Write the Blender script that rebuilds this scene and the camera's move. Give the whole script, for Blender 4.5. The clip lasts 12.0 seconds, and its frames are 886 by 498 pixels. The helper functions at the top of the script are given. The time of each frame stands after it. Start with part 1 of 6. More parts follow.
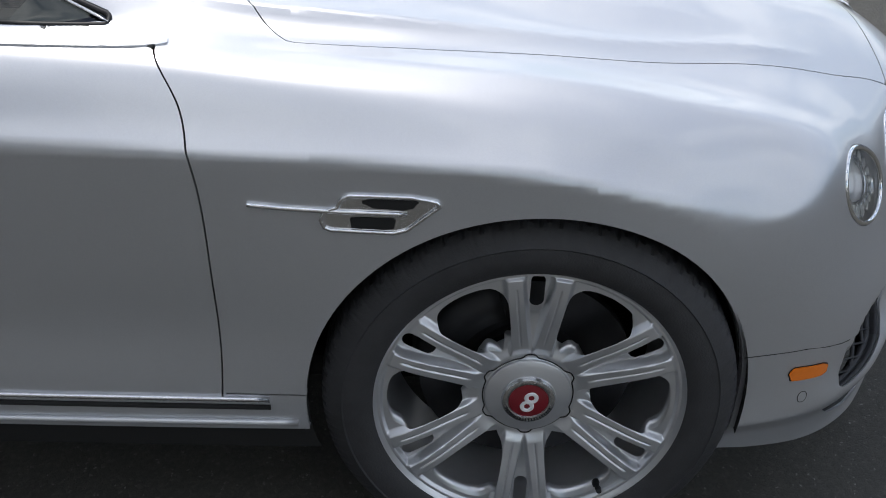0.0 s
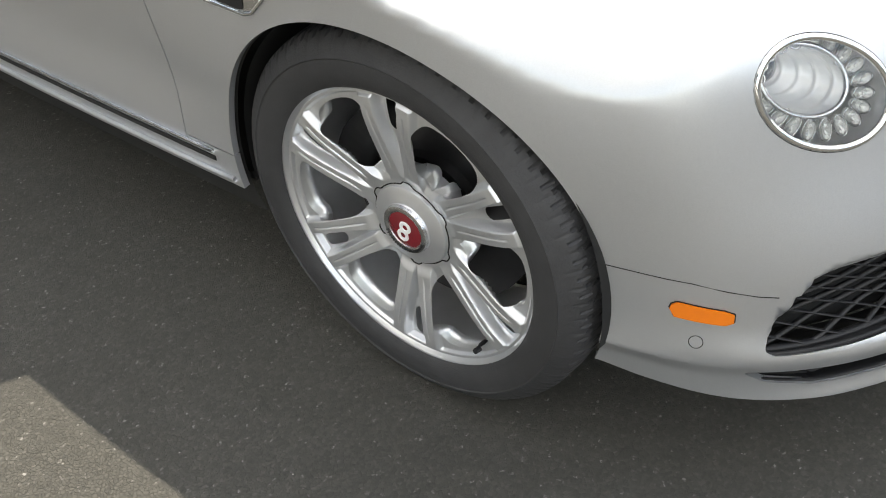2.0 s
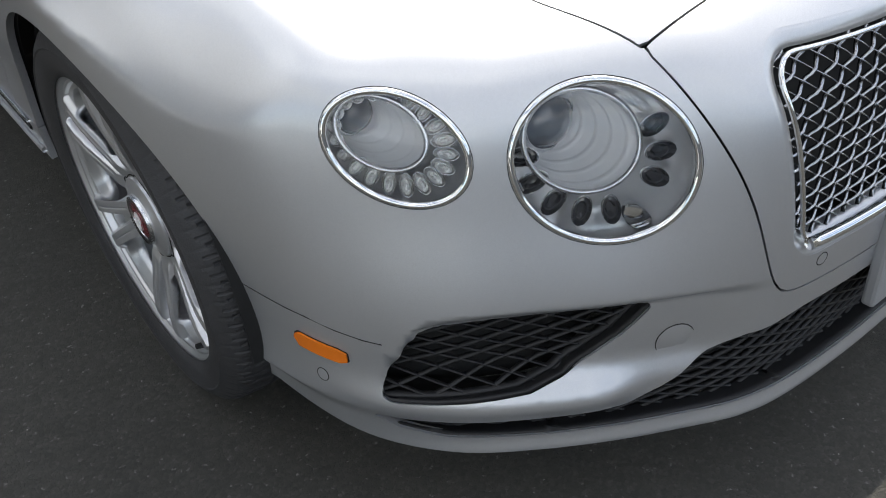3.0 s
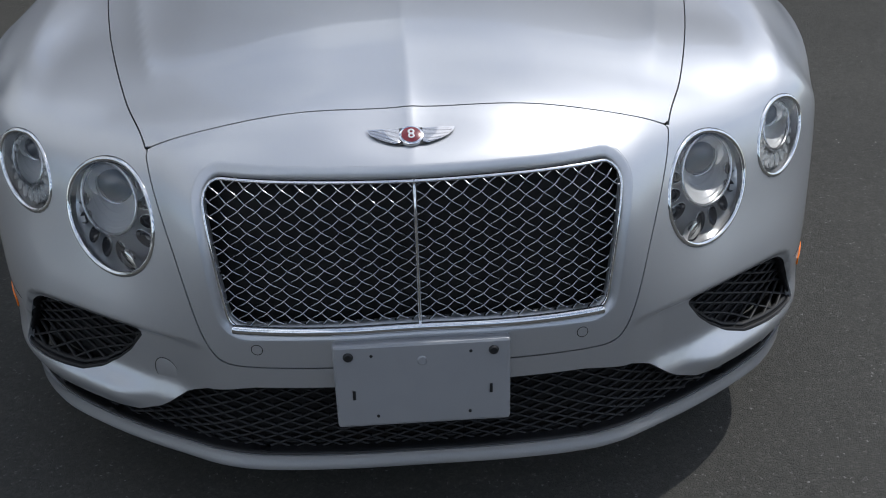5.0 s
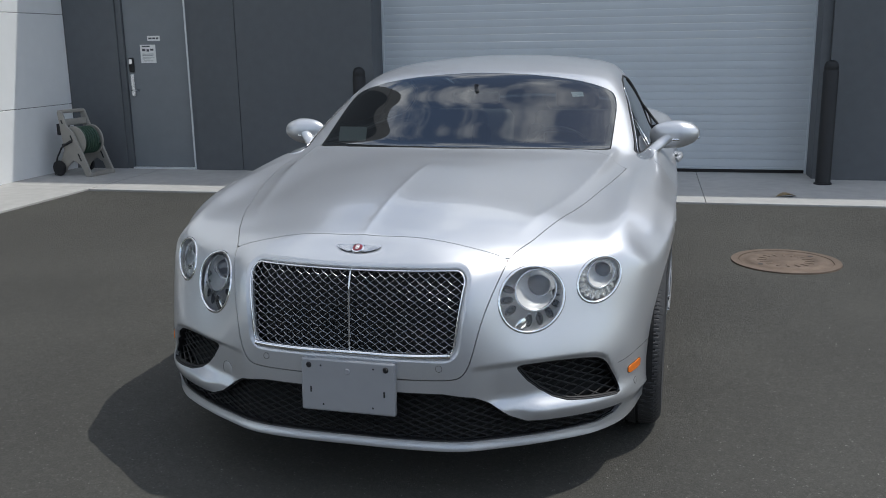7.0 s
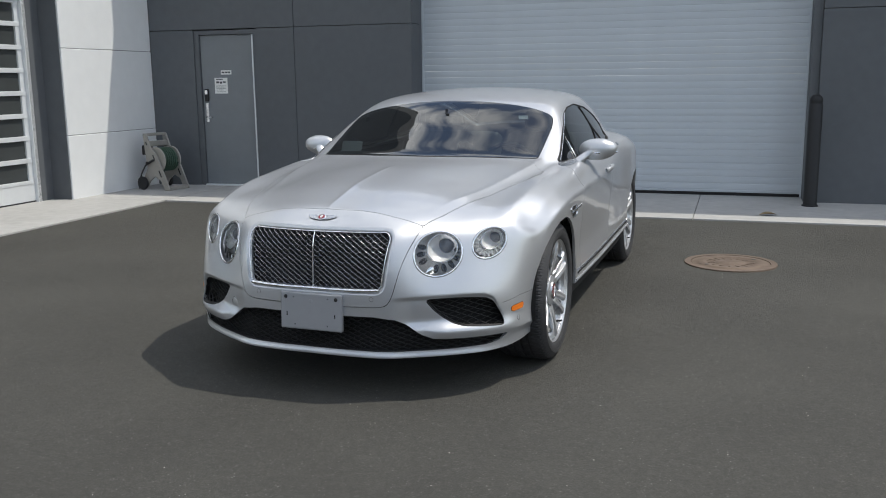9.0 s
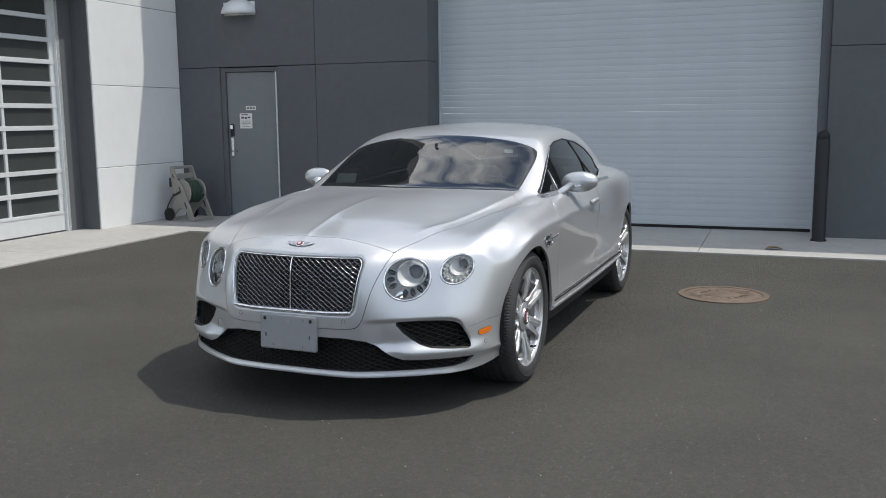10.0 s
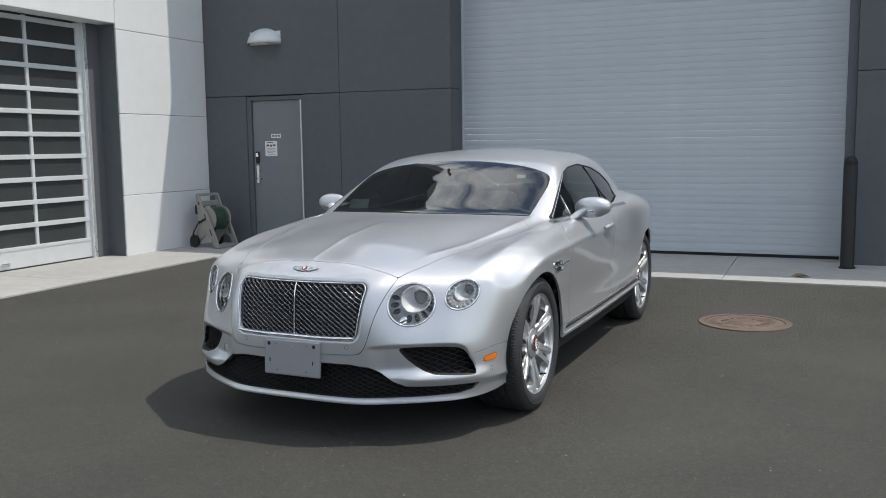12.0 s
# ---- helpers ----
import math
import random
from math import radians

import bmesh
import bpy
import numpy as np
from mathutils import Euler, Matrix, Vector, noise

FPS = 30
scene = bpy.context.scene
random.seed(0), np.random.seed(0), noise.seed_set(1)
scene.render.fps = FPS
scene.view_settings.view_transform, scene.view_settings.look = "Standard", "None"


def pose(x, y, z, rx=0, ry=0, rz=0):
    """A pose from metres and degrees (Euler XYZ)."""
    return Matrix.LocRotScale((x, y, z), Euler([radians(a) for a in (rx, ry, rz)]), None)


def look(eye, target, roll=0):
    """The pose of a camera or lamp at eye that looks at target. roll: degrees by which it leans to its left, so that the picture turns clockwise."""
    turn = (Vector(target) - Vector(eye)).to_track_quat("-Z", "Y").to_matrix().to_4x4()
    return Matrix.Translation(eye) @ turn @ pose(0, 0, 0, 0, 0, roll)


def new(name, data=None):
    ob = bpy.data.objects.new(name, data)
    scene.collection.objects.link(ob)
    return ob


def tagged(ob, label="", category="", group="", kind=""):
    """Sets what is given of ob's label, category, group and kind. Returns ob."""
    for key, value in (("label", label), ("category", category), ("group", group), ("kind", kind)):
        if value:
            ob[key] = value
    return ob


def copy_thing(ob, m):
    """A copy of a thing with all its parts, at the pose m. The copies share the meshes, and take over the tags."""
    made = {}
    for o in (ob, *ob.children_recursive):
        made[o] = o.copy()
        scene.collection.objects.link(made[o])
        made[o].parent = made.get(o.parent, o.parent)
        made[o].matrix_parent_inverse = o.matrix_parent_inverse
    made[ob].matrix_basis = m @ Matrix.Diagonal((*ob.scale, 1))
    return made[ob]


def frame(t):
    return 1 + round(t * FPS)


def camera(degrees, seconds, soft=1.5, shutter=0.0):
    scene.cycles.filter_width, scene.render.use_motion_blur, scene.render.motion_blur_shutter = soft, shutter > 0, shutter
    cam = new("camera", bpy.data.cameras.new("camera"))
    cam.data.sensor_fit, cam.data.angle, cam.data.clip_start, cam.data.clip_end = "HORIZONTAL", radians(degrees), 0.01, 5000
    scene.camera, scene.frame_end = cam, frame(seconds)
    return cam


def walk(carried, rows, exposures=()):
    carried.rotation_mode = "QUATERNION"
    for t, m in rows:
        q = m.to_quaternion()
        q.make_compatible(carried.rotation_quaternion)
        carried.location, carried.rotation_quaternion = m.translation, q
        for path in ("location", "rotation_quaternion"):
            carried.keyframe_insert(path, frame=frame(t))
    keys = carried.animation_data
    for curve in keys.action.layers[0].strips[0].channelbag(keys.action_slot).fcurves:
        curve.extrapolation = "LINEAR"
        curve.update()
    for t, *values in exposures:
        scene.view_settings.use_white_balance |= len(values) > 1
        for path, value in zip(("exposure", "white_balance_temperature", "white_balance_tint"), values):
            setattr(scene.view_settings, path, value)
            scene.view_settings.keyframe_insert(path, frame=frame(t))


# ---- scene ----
def rows_to_path(rows):
    """Rows of seconds, place and yaw, pitch, roll in degrees (yaw to the left of +y)."""
    path = []
    for t, x, y, z, yaw, pitch, roll in rows:
        a, b = radians(yaw), radians(pitch)
        ahead = Vector((-math.sin(a) * math.cos(b), math.cos(a) * math.cos(b), math.sin(b)))
        eye = Vector((x, y, z))
        path.append((t, look(eye, eye + ahead, roll)))
    return path


cam = camera(52.33, 12.0, 1.0)
ROWS = [
    (0.0, -2.1028, 0.1666, 1.3386, -90.707, -30.055, 1.518),
    (0.5, -2.1325, -0.1679, 1.3282, -78.705, -36.827, -0.111),
    (1.0, -2.1023, -0.4140, 1.3128, -67.101, -40.233, -2.390),
    (1.5, -1.9045, -0.6348, 1.2720, -60.163, -40.389, -3.033),
    (2.0, -1.7209, -0.8163, 1.2716, -47.799, -40.056, -5.888),
    (2.5, -1.5031, -1.1024, 1.2848, -40.266, -40.007, -6.082),
    (3.0, -1.2270, -1.3031, 1.2783, -36.310, -39.901, -3.995),
    (3.5, -0.9766, -1.5261, 1.2964, -31.794, -37.170, -2.844),
    (3.7, -0.8492, -1.6408, 1.3082, -28.775, -36.982, -2.392),
    (5.3, 0.1359, -2.3589, 1.3781, 3.076, -24.748, -1.683),
    (5.5, 0.2310, -2.4887, 1.3987, 6.646, -21.794, -1.855),
    (6.0, 0.4059, -2.8135, 1.4171, 10.406, -16.358, -2.084),
    (6.5, 0.6748, -3.1063, 1.4231, 13.141, -13.079, -1.134),
    (7.0, 0.9784, -3.3815, 1.4278, 15.046, -12.780, -0.913),
    (7.5, 1.2430, -3.6974, 1.4117, 15.888, -12.338, -0.581),
    (7.7, 1.3091, -3.7889, 1.4315, 15.691, -12.307, -0.318),
    (9.3, 2.0573, -4.4909, 1.4145, 20.751, -10.119, -0.671),
    (9.5, 2.1333, -4.5053, 1.4129, 20.872, -9.777, -0.644),
    (10.0, 2.3183, -4.5090, 1.4127, 22.733, -8.382, -0.545),
    (10.5, 2.3267, -4.5305, 1.4242, 23.931, -7.247, -0.967),
    (11.0, 2.3356, -4.5341, 1.4287, 24.103, -6.812, -1.163),
    (11.5, 2.3648, -4.5098, 1.4117, 24.298, -6.830, -0.931),
    (12.0, 2.4242, -4.4184, 1.3911, 24.823, -6.571, -0.727),
]
walk(cam, rows_to_path(ROWS), [
    (0.0, 0.06, 6450, 10), (0.5, 1.0, 6500, 10), (1.0, 1.7, 6850, 9), (1.5, 1.8, 7300, 8), (2.0, 1.4, 7550, 8), (2.5, 1.14, 7350, 9), (3.0, 0.46, 6850, 9),
    (3.5, -0.02, 6600, 10), (5.5, -0.38, 6150, 9), (6.5, -0.2, 6250, 8), (7.5, 0.0, 6450, 8), (9.5, 0.10, 6650, 8), (12.0, 0.08, 6650, 8)])

# ---- world and sun ----
SUN = Vector((0.48, 0.24, 1.0)).normalized()
world = bpy.data.worlds.new("sky")
scene.world = world
world.use_nodes = True
wn, wl = world.node_tree.nodes, world.node_tree.links
sky = wn.new("ShaderNodeTexSky")
sky.sky_type = "NISHITA"
sky.sun_disc = False
sky.sun_elevation = math.asin(SUN.z)
sky.sun_rotation = math.atan2(SUN.x, SUN.y)
sky.air_density, sky.dust_density, sky.ozone_density = 1.0, 1.2, 1.0
# broken white clouds over the whole sky
geo = wn.new("ShaderNodeTexCoord")
flat = wn.new("ShaderNodeMapping")
flat.inputs["Scale"].default_value = (1.0, 1.0, 2.4)
cloud = wn.new("ShaderNodeTexNoise")
cloud.inputs["Scale"].default_value, cloud.inputs["Detail"].default_value, cloud.inputs["Roughness"].default_value = 4.2, 8.0, 0.6
ramp = wn.new("ShaderNodeValToRGB")
ramp.color_ramp.elements[0].position, ramp.color_ramp.elements[1].position = 0.45, 0.62
ramp.color_ramp.elements[0].color, ramp.color_ramp.elements[1].color = (0, 0, 0, 1), (0.85, 0.85, 0.85, 1)
white = wn.new("ShaderNodeRGB")
white.outputs[0].default_value = (11.5, 11.7, 12.0, 1)
mixc = wn.new("ShaderNodeMixRGB")
wl.new(geo.outputs["Generated"], flat.inputs["Vector"])
wl.new(flat.outputs["Vector"], cloud.inputs["Vector"])
wl.new(cloud.outputs["Fac"], ramp.inputs["Fac"])
wl.new(ramp.outputs["Color"], mixc.inputs["Fac"])
wl.new(sky.outputs["Color"], mixc.inputs["Color1"])
wl.new(white.outputs["Color"], mixc.inputs["Color2"])
wl.new(mixc.outputs["Color"], wn["Background"].inputs["Color"])
wn["Background"].inputs["Strength"].default_value = 0.145
sun = new("sun", bpy.data.lights.new("sun", "SUN"))
sun.data.energy, sun.data.angle, sun.data.color = 2.8, radians(0.55), (1.0, 0.96, 0.9)
sun.matrix_world = look(SUN * 30, (0, 0, 0))


# ---- materials ----
def material(name, color, rough=0.5, metal=0.0, coat=0.0, vary=0.0, scale=20.0, bump=0.0, bump_scale=200.0, rand=0.0, ior=1.5):
    """A principled surface whose colour and gloss vary at two scales, with fine relief."""
    m = bpy.data.materials.new(name)
    m.use_nodes = True
    n, l = m.node_tree.nodes, m.node_tree.links
    b = n["Principled BSDF"]
    b.inputs["Base Color"].default_value = (*color, 1)
    b.inputs["Roughness"].default_value, b.inputs["Metallic"].default_value = rough, metal
    b.inputs["Coat Weight"].default_value, b.inputs["Coat Roughness"].default_value = coat, 0.03
    b.inputs["IOR"].default_value = ior
    at = n.new("ShaderNodeTexCoord")
    if vary:
        big, small, add, mul = n.new("ShaderNodeTexNoise"), n.new("ShaderNodeTexNoise"), n.new("ShaderNodeMath"), n.new("ShaderNodeMapRange")
        big.inputs["Scale"].default_value, small.inputs["Scale"].default_value = scale * 0.12, scale
        big.inputs["Detail"].default_value, small.inputs["Detail"].default_value = 4, 6
        l.new(at.outputs["Object"], big.inputs["Vector"])
        l.new(at.outputs["Object"], small.inputs["Vector"])
        l.new(big.outputs["Fac"], add.inputs[0])
        l.new(small.outputs["Fac"], add.inputs[1])
        l.new(add.outputs[0], mul.inputs["Value"])
        mul.inputs["From Min"].default_value, mul.inputs["From Max"].default_value = 0.6, 1.4
        mul.inputs["To Min"].default_value, mul.inputs["To Max"].default_value = 1 - vary, 1 + vary
        tone = n.new("ShaderNodeVectorMath")
        tone.operation = "SCALE"
        tone.inputs[0].default_value = color
        l.new(mul.outputs["Result"], tone.inputs["Scale"])
        last = tone.outputs[0]
        if rand:
            info, span, tone2 = n.new("ShaderNodeObjectInfo"), n.new("ShaderNodeMapRange"), n.new("ShaderNodeVectorMath")
            span.inputs["To Min"].default_value, span.inputs["To Max"].default_value = 1 - rand, 1 + rand
            tone2.operation = "SCALE"
            l.new(info.outputs["Random"], span.inputs["Value"])
            l.new(last, tone2.inputs[0])
            l.new(span.outputs["Result"], tone2.inputs["Scale"])
            last = tone2.outputs[0]
        l.new(last, b.inputs["Base Color"])
    if bump:
        grain, rel = n.new("ShaderNodeTexNoise"), n.new("ShaderNodeBump")
        grain.inputs["Scale"].default_value, grain.inputs["Detail"].default_value = bump_scale, 4
        rel.inputs["Strength"].default_value, rel.inputs["Distance"].default_value = bump, 0.004
        l.new(at.outputs["Object"], grain.inputs["Vector"])
        l.new(grain.outputs["Fac"], rel.inputs["Height"])
        l.new(rel.outputs["Normal"], b.inputs["Normal"])
    return m


def paint_material():
    """Silver metallic paint under clear lacquer, with fine flakes."""
    m = material("silver_paint", (0.62, 0.635, 0.66), 0.36, 0.72, 0.7)
    n, l = m.node_tree.nodes, m.node_tree.links
    b = n["Principled BSDF"]
    at, cell, rel = n["Texture Coordinate"], n.new("ShaderNodeTexVoronoi"), n.new("ShaderNodeMapRange")
    cell.inputs["Scale"].default_value = 1400
    dirt = n.new("ShaderNodeTexNoise")
    dirt.inputs["Scale"].default_value, dirt.inputs["Detail"].default_value = 3.0, 6
    l.new(at.outputs["Object"], cell.inputs["Vector"])
    l.new(at.outputs["Object"], dirt.inputs["Vector"])
    tone = n.new("ShaderNodeMixRGB")
    tone.inputs["Color1"].default_value, tone.inputs["Color2"].default_value = (0.54, 0.552, 0.572, 1), (0.64, 0.652, 0.675, 1)
    l.new(cell.outputs["Color"], tone.inputs["Fac"])
    l.new(tone.outputs["Color"], b.inputs["Base Color"])
    l.new(dirt.outputs["Fac"], rel.inputs["Value"])
    rel.inputs["To Min"].default_value, rel.inputs["To Max"].default_value = 0.34, 0.40
    l.new(rel.outputs["Result"], b.inputs["Roughness"])
    return m


def glass_material(name, tint, gloss=1.0):
    """A thin pane: tinted see-through with a Fresnel shine."""
    m = bpy.data.materials.new(name)
    m.use_nodes = True
    n, l = m.node_tree.nodes, m.node_tree.links
    n.remove(n["Principled BSDF"])
    clear, shine, mix, fres, gain = n.new("ShaderNodeBsdfTransparent"), n.new("ShaderNodeBsdfGlossy"), n.new("ShaderNodeMixShader"), n.new("ShaderNodeFresnel"), n.new("ShaderNodeMath")
    clear.inputs["Color"].default_value = (*tint, 1)
    shine.inputs["Roughness"].default_value = 0.02
    fres.inputs["IOR"].default_value = 1.5
    gain.operation, gain.use_clamp = "MULTIPLY", True
    gain.inputs[1].default_value = gloss
    l.new(fres.outputs[0], gain.inputs[0])
    l.new(gain.outputs[0], mix.inputs[0])
    l.new(clear.outputs[0], mix.inputs[1])
    l.new(shine.outputs[0], mix.inputs[2])
    l.new(mix.outputs[0], n["Material Output"].inputs["Surface"])
    return m


def asphalt_material():
    """Dark asphalt: broken stone chips of many greys in black binder, with dusty patches."""
    m = bpy.data.materials.new("asphalt")
    m.use_nodes = True
    n, l = m.node_tree.nodes, m.node_tree.links
    b = n["Principled BSDF"]
    at = n.new("ShaderNodeTexCoord")
    warp, bent = n.new("ShaderNodeTexNoise"), n.new("ShaderNodeMixRGB")
    warp.inputs["Scale"].default_value, warp.inputs["Detail"].default_value = 160, 2
    bent.blend_type = "ADD"
    bent.inputs["Fac"].default_value = 0.006
    chips, joint, fine = n.new("ShaderNodeTexVoronoi"), n.new("ShaderNodeTexVoronoi"), n.new("ShaderNodeTexVoronoi")
    joint.feature = "DISTANCE_TO_EDGE"
    chips.inputs["Scale"].default_value = joint.inputs["Scale"].default_value = 150
    fine.inputs["Scale"].default_value = 260
    patch, coarse = n.new("ShaderNodeTexNoise"), n.new("ShaderNodeTexNoise")
    patch.inputs["Scale"].default_value, patch.inputs["Detail"].default_value = 0.9, 7
    coarse.inputs["Scale"].default_value, coarse.inputs["Detail"].default_value, coarse.inputs["Roughness"].default_value = 22, 5, 0.7
    l.new(at.outputs["Object"], warp.inputs["Vector"])
    l.new(at.outputs["Object"], bent.inputs["Color1"])
    l.new(warp.outputs["Color"], bent.inputs["Color2"])
    for t in (chips, joint, fine):
        l.new(bent.outputs["Color"], t.inputs["Vector"])
    for t in (patch, coarse):
        l.new(at.outputs["Object"], t.inputs["Vector"])
    sep, sep2, both = n.new("ShaderNodeSeparateColor"), n.new("ShaderNodeSeparateColor"), n.new("ShaderNodeMath")
    l.new(chips.outputs["Color"], sep.inputs["Color"])
    l.new(fine.outputs["Color"], sep2.inputs["Color"])
    both.operation = "MULTIPLY_ADD"
    both.inputs[1].default_value = 0.35
    l.new(sep2.outputs[0], both.inputs[0])
    l.new(sep.outputs[0], both.inputs[2])
    tone = n.new("ShaderNodeValToRGB")
    e = tone.color_ramp.elements
    e[0].position, e[0].color = 0.05, (0.050, 0.0485, 0.0425, 1)
    e[1].position, e[1].color = 0.985, (0.210, 0.205, 0.190, 1)
    for at_, c in ((0.40, (0.058, 0.0562, 0.0488)), (0.75, (0.067, 0.0648, 0.056)), (0.93, (0.082, 0.079, 0.069))):
        k = e.new(at_)
        k.color = (*c, 1)
    scale = n.new("ShaderNodeMath")
    scale.operation = "DIVIDE"
    scale.inputs[1].default_value = 1.35
    l.new(both.outputs[0], scale.inputs[0])
    l.new(scale.outputs[0], tone.inputs["Fac"])
    gap = n.new("ShaderNodeMapRange")
    gap.inputs["From Min"].default_value, gap.inputs["From Max"].default_value = 0.0, 0.10
    gap.inputs["To Min"].default_value, gap.inputs["To Max"].default_value = 0.82, 1.0
    l.new(joint.outputs["Distance"], gap.inputs["Value"])
    span, blend, dusty = n.new("ShaderNodeMapRange"), n.new("ShaderNodeMath"), n.new("ShaderNodeMath")
    blend.operation = "MULTIPLY_ADD"
    blend.inputs[1].default_value = 0.7
    l.new(coarse.outputs["Fac"], blend.inputs[0])
    l.new(patch.outputs["Fac"], blend.inputs[2])
    span.inputs["From Min"].default_value, span.inputs["From Max"].default_value = 0.6, 1.1
    span.inputs["To Min"].default_value, span.inputs["To Max"].default_value = 0.82, 1.2
    l.new(blend.outputs[0], span.inputs["Value"])
    dusty.operation = "MULTIPLY"
    l.new(gap.outputs["Result"], dusty.inputs[0])
    l.new(span.outputs["Result"], dusty.inputs[1])
    mul = n.new("ShaderNodeVectorMath")
    mul.operation = "SCALE"
    l.new(tone.outputs["Color"], mul.inputs[0])
    l.new(dusty.outputs[0], mul.inputs["Scale"])
    l.new(mul.outputs[0], b.inputs["Base Color"])
    b.inputs["Roughness"].default_value = 0.85
    rel, high = n.new("ShaderNodeBump"), n.new("ShaderNodeMath")
    high.operation = "MULTIPLY_ADD"
    high.inputs[1].default_value = 0.6
    l.new(sep.outputs[1], high.inputs[0])
    l.new(gap.outputs["Result"], high.inputs[2])
    rel.inputs["Strength"].default_value, rel.inputs["Distance"].default_value = 1.0, 0.0078
    l.new(high.outputs[0], rel.inputs["Height"])
    l.new(rel.outputs["Normal"], b.inputs["Normal"])
    return m


PAINT = paint_material()
ASPHALT = asphalt_material()
CHROME = material("chrome", (0.86, 0.87, 0.88), 0.06, 1.0)
DULL_CHROME = material("satin_metal", (0.72, 0.73, 0.75), 0.25, 1.0)
ALLOY = material("alloy", (0.66, 0.67, 0.69), 0.32, 0.75, 0.4, vary=0.06, scale=30)
RUBBER = material("rubber", (0.033, 0.033, 0.035), 0.62, vary=0.25, scale=40, bump=0.25, bump_scale=300)
BLACK = material("black_plastic", (0.010, 0.010, 0.011), 0.55, vary=0.2, scale=60)
LINER = material("liner_felt", (0.012, 0.012, 0.012), 0.9, vary=0.3, scale=50)
GAP = material("gap_shadow_seal", (0.01, 0.01, 0.01), 0.8)
LENS = glass_material("lamp_lens", (0.98, 0.98, 0.98), 1.0)
SCREEN = glass_material("windscreen_glass", (0.19, 0.235, 0.24), 2.0)
PRIVACY = glass_material("side_glass", (0.24, 0.28, 0.28), 1.7)
AMBER = material("amber_plastic", (0.85, 0.20, 0.01), 0.25, coat=0.6, vary=0.05, scale=90)
RED_ENAMEL = material("red_enamel", (0.19, 0.010, 0.018), 0.25, coat=0.8)
WHITE_ENAMEL = material("white_enamel", (0.8, 0.8, 0.8), 0.3)
PLATE = material("bracket_plastic", (0.354, 0.360, 0.374), 0.42, 0.25, 0.1, vary=0.04, scale=20)
LEATHER = material("taupe_leather", (0.20, 0.19, 0.175), 0.5, vary=0.08, scale=25, bump=0.15, bump_scale=150)
DARK_LEATHER = material("dark_leather", (0.035, 0.037, 0.045), 0.55, vary=0.15, scale=25)
STEEL = material("brake_steel", (0.055, 0.055, 0.058), 0.45, 0.9, vary=0.15, scale=30)
WALL_DARK = material("charcoal_panel", (0.105, 0.113, 0.122), 0.72, vary=0.10, scale=9, bump=0.12, bump_scale=70)
WALL_WHITE = material("white_panel", (0.74, 0.75, 0.75), 0.65, vary=0.035, scale=7, bump=0.1, bump_scale=70)
DOOR_GREY = material("grey_steel_door", (0.19, 0.205, 0.22), 0.5, vary=0.06, scale=8)
GATE_GREY = material("pale_grey_slat", (0.50, 0.54, 0.575), 0.5, vary=0.045, scale=4, rand=0.02)
CONCRETE = material("concrete", (0.40, 0.395, 0.38), 0.85, vary=0.13, scale=9, bump=0.3, bump_scale=90)
BOLLARD = material("black_bollard_sleeve", (0.009, 0.0095, 0.011), 0.6, vary=0.15, scale=15)
ALU = material("white_aluminium", (0.70, 0.72, 0.73), 0.42, 0.2, vary=0.04, scale=12)
IRON = material("rusty_iron", (0.15, 0.112, 0.086), 0.75, 0.3, vary=0.3, scale=14, bump=0.5, bump_scale=60)
DARK_GLASS = material("garage_glass", (0.055, 0.060, 0.060), 0.12, vary=0.15, scale=3)
DARK_ROOM = material("dark_room", (0.05, 0.055, 0.06), 0.8, vary=0.2, scale=2)
BEIGE = material("beige_plastic", (0.30, 0.285, 0.255), 0.5, vary=0.08, scale=14)
GREEN_HOSE = material("green_hose", (0.035, 0.075, 0.05), 0.5, vary=0.15, scale=30)
PAPER = material("paper", (0.78, 0.78, 0.76), 0.7, vary=0.03, scale=20)
INK = material("ink", (0.08, 0.08, 0.09), 0.7)
STICKER = material("sticker", (0.72, 0.78, 0.82), 0.5)
LEAF = material("dry_leaf", (0.26, 0.19, 0.10), 0.8, vary=0.2, scale=30)


# ---- mesh helpers ----
def finish(ob, mat, parent=None, label=""):
    if mat:
        ob.data.materials.append(mat)
    if parent is not None:
        ob.parent = parent
    if label:
        ob["label"] = label
    return ob


def solid(name, verts, faces, mat, parent=None, label="", smooth=False, normals=None):
    me = bpy.data.meshes.new(name)
    me.from_pydata([tuple(v) for v in verts], [], [tuple(f) for f in faces])
    if smooth or normals is not None:
        me.shade_smooth()
    if normals is not None:
        me.normals_split_custom_set_from_vertices([tuple(v) for v in normals])
    return finish(new(name, me), mat, parent, label)


def part(name, bm, mat, parent=None, label="", smooth=False):
    """Links a bmesh as one mesh object under a thing or a part."""
    bmesh.ops.recalc_face_normals(bm, faces=bm.faces)
    me = bpy.data.meshes.new(name)
    bm.to_mesh(me)
    bm.free()
    if smooth:
        me.shade_smooth()
    return finish(new(name, me), mat, parent, label)


def add_box(bm, x0, x1, y0, y1, z0, z1, bevel=0.0):
    ret = bmesh.ops.create_cube(bm, size=1.0, matrix=Matrix.Translation(((x0 + x1) / 2, (y0 + y1) / 2, (z0 + z1) / 2)) @ Matrix.Diagonal((x1 - x0, y1 - y0, z1 - z0, 1)))
    if bevel:
        edges = list({e for v in ret["verts"] for e in v.link_edges})
        bmesh.ops.bevel(bm, geom=edges, offset=bevel, segments=2, affect="EDGES", profile=0.5)
    return bm


